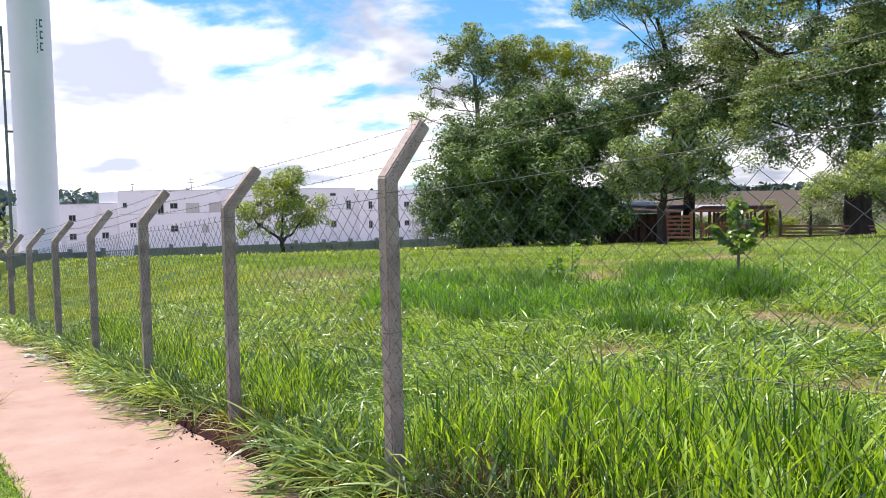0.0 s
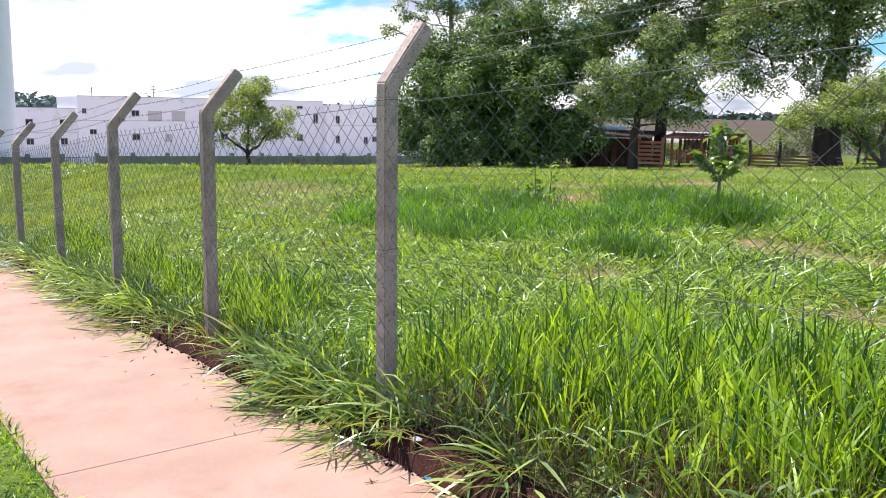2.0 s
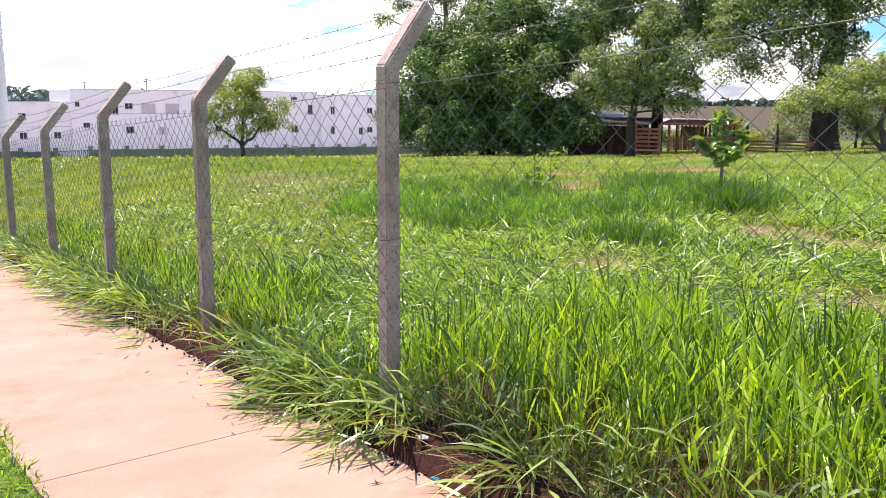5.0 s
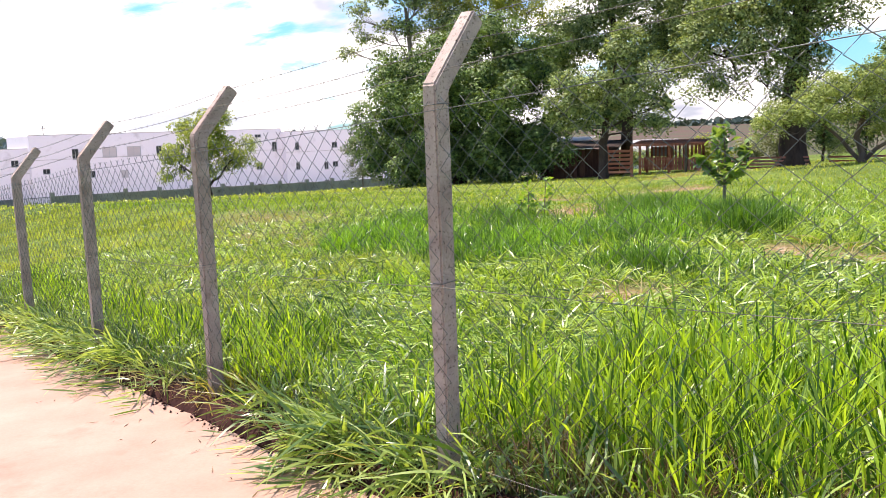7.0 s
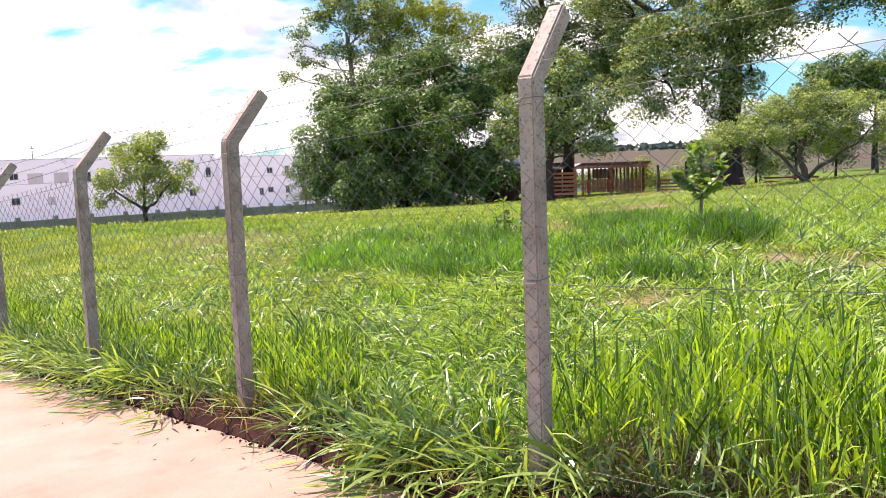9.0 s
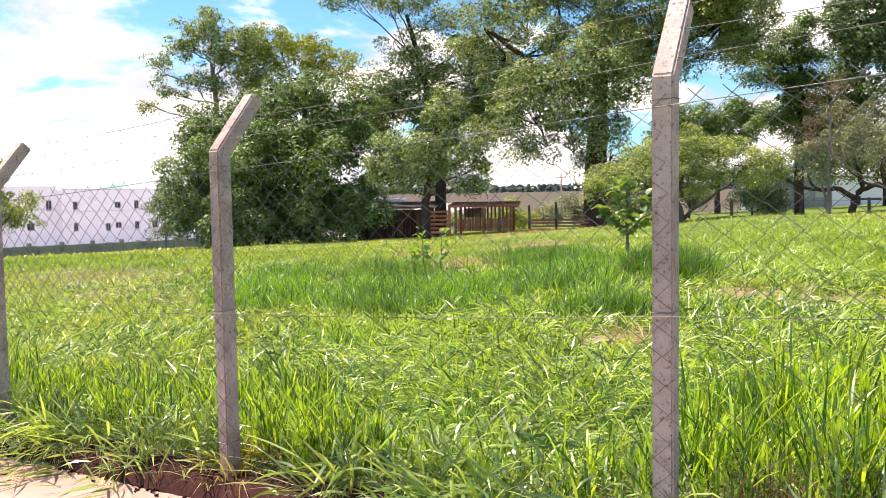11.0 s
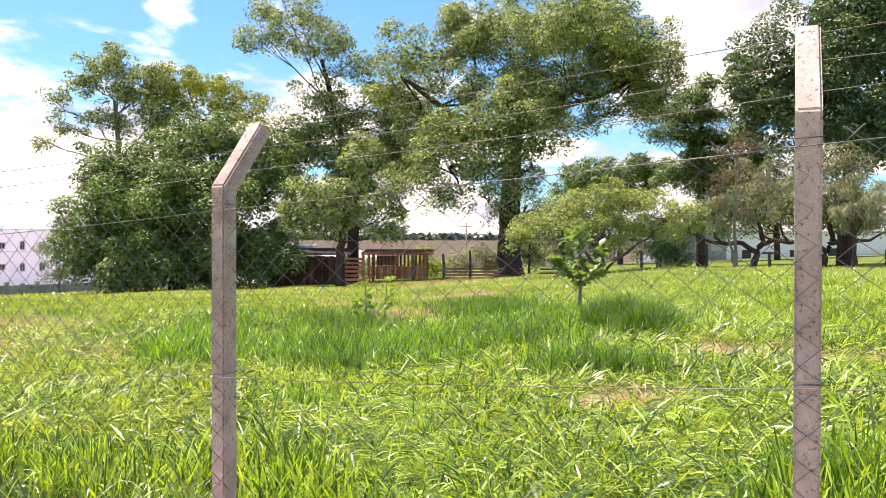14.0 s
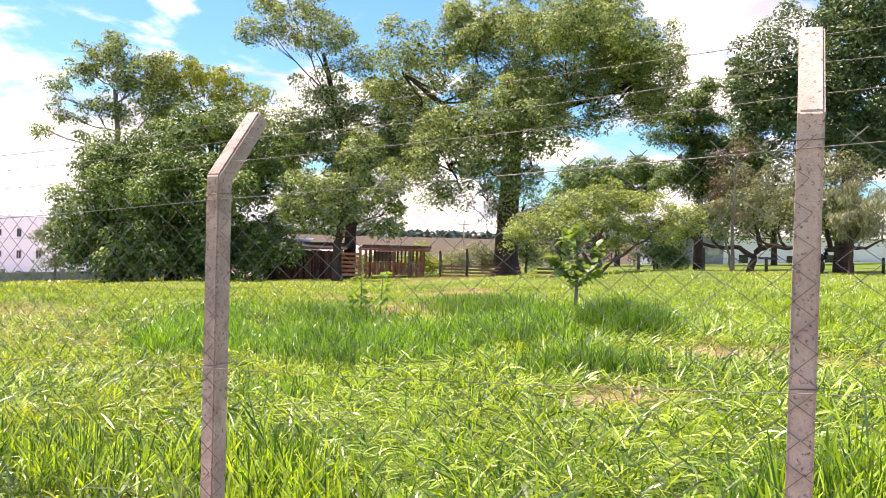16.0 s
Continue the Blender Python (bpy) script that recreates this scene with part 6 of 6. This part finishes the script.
# open-sided pen with a flat roof
pen = on_lot("animal_pen", -3.9, 43, -0.62, "low red-brown timber pen with a flat sheet roof and picket sides", "shed")
for px, py in ((0, 0), (1.45, 0), (2.9, 0), (0, 2.6), (2.9, 2.6)):
    boxed("post", (px - 0.06, py - 0.06, -0.3, px + 0.06, py + 0.06, 1.42), M_BOARD, pen)
sheet_roof(pen, -0.35, 3.3, -0.4, 3.0, 1.46, 1.6, M_TILE)
boxed("fascia", (-0.35, -0.44, 1.36, 3.3, -0.41, 1.45), M_BOARD, pen)
for i in range(22):
    xx = 0.1 + i * 0.127
    boxed("picket", (xx, -0.1, 0.12, xx + 0.085, -0.075, 0.78 + crng.uniform(-0.04, 0.04)), M_BOARD, pen)
for zz in (0.3, 0.65):
    boxed("rail", (-0.05, -0.073, zz, 2.95, -0.03, zz + 0.08), M_BOARD, pen)
for i in range(14):
    xx = 0.0 + i * 0.207
    boxed("board", (xx, 2.5, 0.0, xx + 0.1, 2.525, 1.4), M_BOARD, pen)
boxed("panel", (0.2, 2.53, 0.75, 1.4, 2.56, 1.25), M_SHEET, pen, "pale sheet panel")
# slatted gate beside it
slat_gate = on_lot("slatted_gate", -5.1, 40.5, -0.58, "reddish timber gate of wide horizontal slats", "gate", turn=6)
for px in (0.0, 1.15):
    boxed("post", (px - 0.07, -0.07, -0.3, px + 0.07, 0.07, 1.4), M_BOARD, slat_gate)
for i in range(6):
    zz = 0.1 + 0.2 * i
    boxed("slat", (-0.05, -0.10, zz, 1.2, -0.071, zz + 0.12), M_BOARD, slat_gate)
# dark closed shed under the trees
shed = on_lot("timber_shed", -9.0, 42.5, -0.75, "dark weathered board shed with a low sheet roof darkened for tree shade", "shed")
for i in range(26):
    xx = 0.14 * i
    boxed("board", (xx, 0.0, -0.2, xx + 0.135, 0.025, 1.42 + crng.uniform(-0.03, 0.02)), M_DARK_BOARD, shed)
boxed("side_wall", (0.0, 0.03, -0.2, 0.03, 3.0, 1.5), M_DARK_BOARD, shed)
boxed("side_wall", (3.6, 0.03, -0.2, 3.63, 3.0, 1.5), M_DARK_BOARD, shed)
sheet_roof(shed, -0.3, 4.2, -0.35, 3.2, 1.5, 1.8, M_OLD_SHEET)
# rail fence either side of the big trunk
rails = on_lot("rail_fence", -1.6, 42.4, -0.6, "old rail fence with dark posts and reddish rails", "fence")
for px, tall in ((-0.0, 1.35), (1.5, 1.4), (2.85, 1.55)):
    s = Soup()
    s.tube([(px, 0, -0.3), (px + 0.03, 0, tall * 0.6), (px, 0, tall)], [0.075, 0.07, 0.06], 7)
    link("post", s.mesh("post"), M_POST, rails)
for i in range(4):
    boxed("rail", (1.5, 0.08, 0.12 + 0.16 * i, 5.6, 0.11, 0.21 + 0.16 * i), M_BOARD, rails)
for i in range(3):
    boxed("rail", (6.5, 0.9, 0.15 + 0.2 * i, 9.0, 0.93, 0.24 + 0.2 * i), M_BOARD, rails)
# back fence of single posts and wires
back = on_lot("wire_fence", 9.2, 39.5, -0.12, "sparse wire fence on dark wooden posts", "fence")
for px, tall in ((0.0, 1.1), (3.05, 1.45), (6.0, 1.1), (8.6, 1.2), (11.5, 1.2)):
    s = Soup()
    s.tube([(px, 0, -0.4), (px + 0.02, 0, tall * 0.5), (px, 0, tall)], [0.085, 0.075, 0.065], 7)
    link("post", s.mesh("post"), M_POST, back)
for zz in (0.35, 0.7, 1.0):
    s = Soup()
    s.tube([(x, -0.08, zz + 0.02 * math.sin(x)) for x in np.arange(-0.5, 12, 0.6)], [0.006] * 21, 3)
    link("wire", s.mesh("wire"), M_RUST, back)
boxed("crossbar", (5.6, -0.11, 0.98, 6.5, -0.085, 1.08), M_POST, back)
# white house wall and grey sheds beyond the eastern trees
house = on_lot("farm_house", 27.0, 88, -1.6, "long white farm building with a low roof", "house")
bm = bmesh.new()
holes = [(4.0, 5.0, 0.9, 2.0), (9.0, 9.9, 0.9, 2.0), (13.0, 14.2, 0.2, 2.2)]
wall_with_holes(bm, 26.0, -0.4, 3.9, holes)
bmesh.ops.transform(bm, matrix=Matrix.Rotation(-math.pi / 2, 4, "Z"), verts=bm.verts[:])
part("wall", bm, M_WHITE, house)
for a, b, s0, h0 in holes:
    boxed("window", (a + 0.003, 0.10, s0 + 0.003, b - 0.003, 0.14, h0 - 0.003), M_GLASS, house)
sheet_roof(house, -0.5, 26.5, -0.4, 6.0, 3.95, 4.4, M_SHEET, pitch=0.5)
boxed("wall", (0.0, 5.6, -0.4, 26.0, 5.8, 4.2), M_WHITE, house)
grey = on_lot("storage_shed", 18.9, 76, -1.4, "grey metal-clad storage shed with pale openings", "shed")
bm = bmesh.new()
box(bm, 0, 0, -0.4, 6.5, 5, 3.7, 0.03)
part("wall", bm, M_GREY, grey)
sheet_roof(grey, -0.3, 6.8, -0.4, 5.3, 3.75, 4.0, M_SHEET, pitch=0.4)
for i in range(4):
    boxed("window", (0.6 + 1.5 * i, -0.03, 1.9, 1.6 + 1.5 * i, -0.003, 2.9), M_ALU, grey)
# low scrub hiding the ground behind the pen
for across, along, seed in ((-6.5, 52, 31), (-4.2, 53, 32), (-2.4, 52, 33)):
    tree("shrub", across, along, -1.0, [(0, 0, -0.2, 0.05), (0, 0, 0.9, 0.03)], [(0, 0.8, 0, 1.2, 0.7, 0.9), (0.9, 0.7, 0, 0.9, 0.6, 0.8)], M_LEAF_MID, 0.2, "low green scrub behind the pen", "shrub", seed=seed, clusters=2.4, per=22, spread=0.3)
# pale warehouse behind the corral and a white wall beside the shed
store = on_lot("warehouse", -11.0, 74, -3.1, "pale grey warehouse roof showing behind the corral", "warehouse")
bm = bmesh.new()
box(bm, 0, 0, -0.4, 4.5, 8, 2.6, 0.03)
part("wall", bm, M_WHITE, store)
sheet_roof(store, -0.4, 4.9, -0.5, 8.4, 2.65, 3.5, M_SHEET, pitch=0.5)
for i in range(3):
    boxed("window", (0.8 + 1.2 * i, -0.03, 1.7, 1.2 + 1.2 * i, -0.003, 2.1), M_GLASS, store)
hut = on_lot("white_hut", -11.2, 50, -1.1, "small white rendered hut among the trees", "shed")
bm = bmesh.new()
box(bm, 0, 0, -0.3, 3.0, 2.5, 2.0, 0.03)
part("wall", bm, M_WHITE, hut)
sheet_roof(hut, -0.2, 3.2, -0.3, 2.8, 2.05, 2.3, M_SHEET)
# slim poles out in the far field
for across, along, tall in ((3.0, 120, 7.5), (11.5, 150, 8.0), (25.0, 110, 7.0)):
    pl = on_lot("utility_pole", across, along, -3.6, "slim pale concrete power pole in the distance", "pole", "far power poles")
    s = Soup()
    s.tube([(0, 0, -1), (0, 0, tall)], [0.14, 0.09], 7)
    link("mast", s.mesh("mast"), M_CONCRETE, pl)
    boxed("crossarm", (-0.8, -0.06, tall - 0.7, 0.8, 0.06, tall - 0.58), M_CONCRETE, pl)

# ---- broad-leaved sapling and weeds ----
def leaf_mesh(name, L, W, seed):
    rr = random.Random(seed)
    bm = bmesh.new()
    rows = []
    for t, w in ((0.0, 0.12), (0.2, 0.62), (0.45, 1.0), (0.7, 0.88), (0.88, 0.5), (1.0, 0.05)):
        z = -0.22 * L * t * t + 0.02 * L * rr.uniform(-1, 1)
        rows.append([bm.verts.new((L * t, W / 2 * w * s, z + 0.14 * W * abs(s) * w)) for s in (-1, 0, 1)])
    for a, b in zip(rows[:-1], rows[1:]):
        for i in range(2):
            bm.faces.new((a[i], b[i], b[i + 1], a[i + 1]))
    me = bpy.data.meshes.new(name)
    bm.to_mesh(me)
    bm.free()
    me.polygons.foreach_set("use_smooth", [True] * len(me.polygons))
    return me


big_leaves, weed_leaves = [[leaf_mesh("leaf", 0.15, 0.115, 1), leaf_mesh("leaf", 0.125, 0.095, 2), leaf_mesh("leaf", 0.10, 0.075, 3)] for _ in range(2)]


def leafy(name, x, y, stems, n_leaves, label, category, seed, mat, big=1.0):
    rr = random.Random(seed)
    root = thing(name, (x, y, float(height(x, y))), label, category)
    wood = Soup()
    spots = []
    for st in stems:
        pts = np.array([p[:3] for p in st], float)
        wood.tube(pts, [p[3] for p in st], 6)
        for f in np.linspace(0.35, 1.0, 10):
            i = f * (len(pts) - 1)
            j = min(int(i), len(pts) - 2)
            spots.append(pts[j] + (pts[j + 1] - pts[j]) * (i - j))
    link("stem", wood.mesh("stem"), M_PALE_BARK, root)
    for i in range(n_leaves):
        p = spots[i % len(spots)]
        lf = link("leaf", rr.choice(weed_leaves if name == "weed" else big_leaves), mat, root)
        lf.matrix_local = Matrix.Translation(Vector(p) + Vector((rr.uniform(-0.07, 0.07), rr.uniform(-0.07, 0.07), rr.uniform(-0.05, 0.05)))) @ Euler((rr.uniform(-0.8, 0.8), rr.uniform(-1.2, 0.6), rr.uniform(0, 6.28))).to_matrix().to_4x4() @ Matrix.Diagonal((*[big * rr.uniform(0.65, 1.1)] * 3, 1))
    return root


leafy("sapling", -3.74, 8.2, [[(0, 0, -0.1, 0.028), (0.01, 0, 0.45, 0.022), (0.0, 0.02, 0.85, 0.014), (-0.02, 0, 1.22, 0.006)], [(0, 0, 0.42, 0.014), (0.15, 0.05, 0.65, 0.010), (0.30, 0.1, 0.92, 0.005)], [(0, 0, 0.42, 0.014), (-0.18, -0.05, 0.62, 0.010), (-0.36, -0.08, 0.78, 0.005)], [(0, 0, 0.55, 0.012), (-0.14, 0.1, 0.85, 0.009), (-0.22, 0.12, 1.12, 0.004)], [(0, 0, 0.42, 0.012), (0.18, -0.12, 0.56, 0.009), (0.36, -0.15, 0.66, 0.004)]],
      300, "young sapling with large rounded glossy leaves", "sapling", 5, M_LEAF_BIG)
leafy("weed", -6.75, 7.35, [[(0, 0, -0.1, 0.012), (0.02, 0, 0.3, 0.009), (0, 0, 0.70, 0.004)], [(0.3, 0.05, -0.1, 0.012), (0.32, 0.05, 0.3, 0.009), (0.36, 0.04, 0.72, 0.004)], [(-0.12, 0, -0.1, 0.01), (-0.16, 0, 0.4, 0.004)]],
      90, "upright broad-leaved weed in the grass", "weed", 6, M_WEED, 0.85)
leafy("weed", -3.1, 8.35, [[(0, 0, -0.1, 0.012), (0.02, 0, 0.2, 0.009), (0, 0, 0.36, 0.004)], [(0.2, 0.05, -0.1, 0.012), (0.25, 0.05, 0.3, 0.004)]],
      18, "low broad-leaved weed beside the sapling", "weed", 7, M_WEED)

# ---- litter by the verge ----
def scrap(name, x, y, z, mat, label, seed, s=0.06):
    rr = random.Random(seed)
    bm = bmesh.new()
    g = [[bm.verts.new((s * (i - 2) * rr.uniform(0.8, 1.2), s * 0.7 * (j - 2) * rr.uniform(0.8, 1.2), s * rr.uniform(0, 0.9))) for j in range(5)] for i in range(5)]
    for i in range(4):
        for j in range(4):
            bm.faces.new((g[i][j], g[i + 1][j], g[i + 1][j + 1], g[i][j + 1]))
    bmesh.ops.solidify(bm, geom=bm.faces[:], thickness=0.002)
    ob = part(name, bm, mat)
    ob.location = (x, y, z)
    tagged(ob, label, "litter")


def lane_z(x):
    return 0.085 + 0.055 * x


scrap("crumpled_bag", 0.42, -0.10, lane_z(0.42) + 0.12, M_PAPER, "crumpled white plastic bag caught in the verge", 1, 0.016)
scrap("bottle_cap", 0.66, -0.2, lane_z(0.66) + 0.012, M_BLUE, "small bright blue plastic scrap on the path edge", 2, 0.010)
scrap("crumpled_bag", -9.6, -0.32, lane_z(-9.6) + 0.01, M_PAPER, "white plastic litter lying at the edge of the path", 3, 0.07)
scrap("crumpled_bag", -10.2, -0.42, lane_z(-10.2) + 0.01, M_PAPER, "white plastic litter lying at the edge of the path", 4, 0.05)

# broken brick in the bank
bm = bmesh.new()
box(bm, -0.085, -0.05, -0.03, 0.07, 0.05, 0.03, 0.008)
bmesh.ops.subdivide_edges(bm, edges=bm.edges[:], cuts=1)
brr = random.Random(12)
for v in bm.verts:
    v.co += Vector((brr.uniform(-1, 1), brr.uniform(-1, 1), brr.uniform(-1, 1))) * 0.005
brick = part("broken_brick", bm, M_BRICK)
brick.matrix_world = pose(0.86, -0.155, lane_z(0.86) + 0.035, 8, 6, 24)
tagged(brick, "broken piece of red-brown brick lying in the earth bank", "brick")
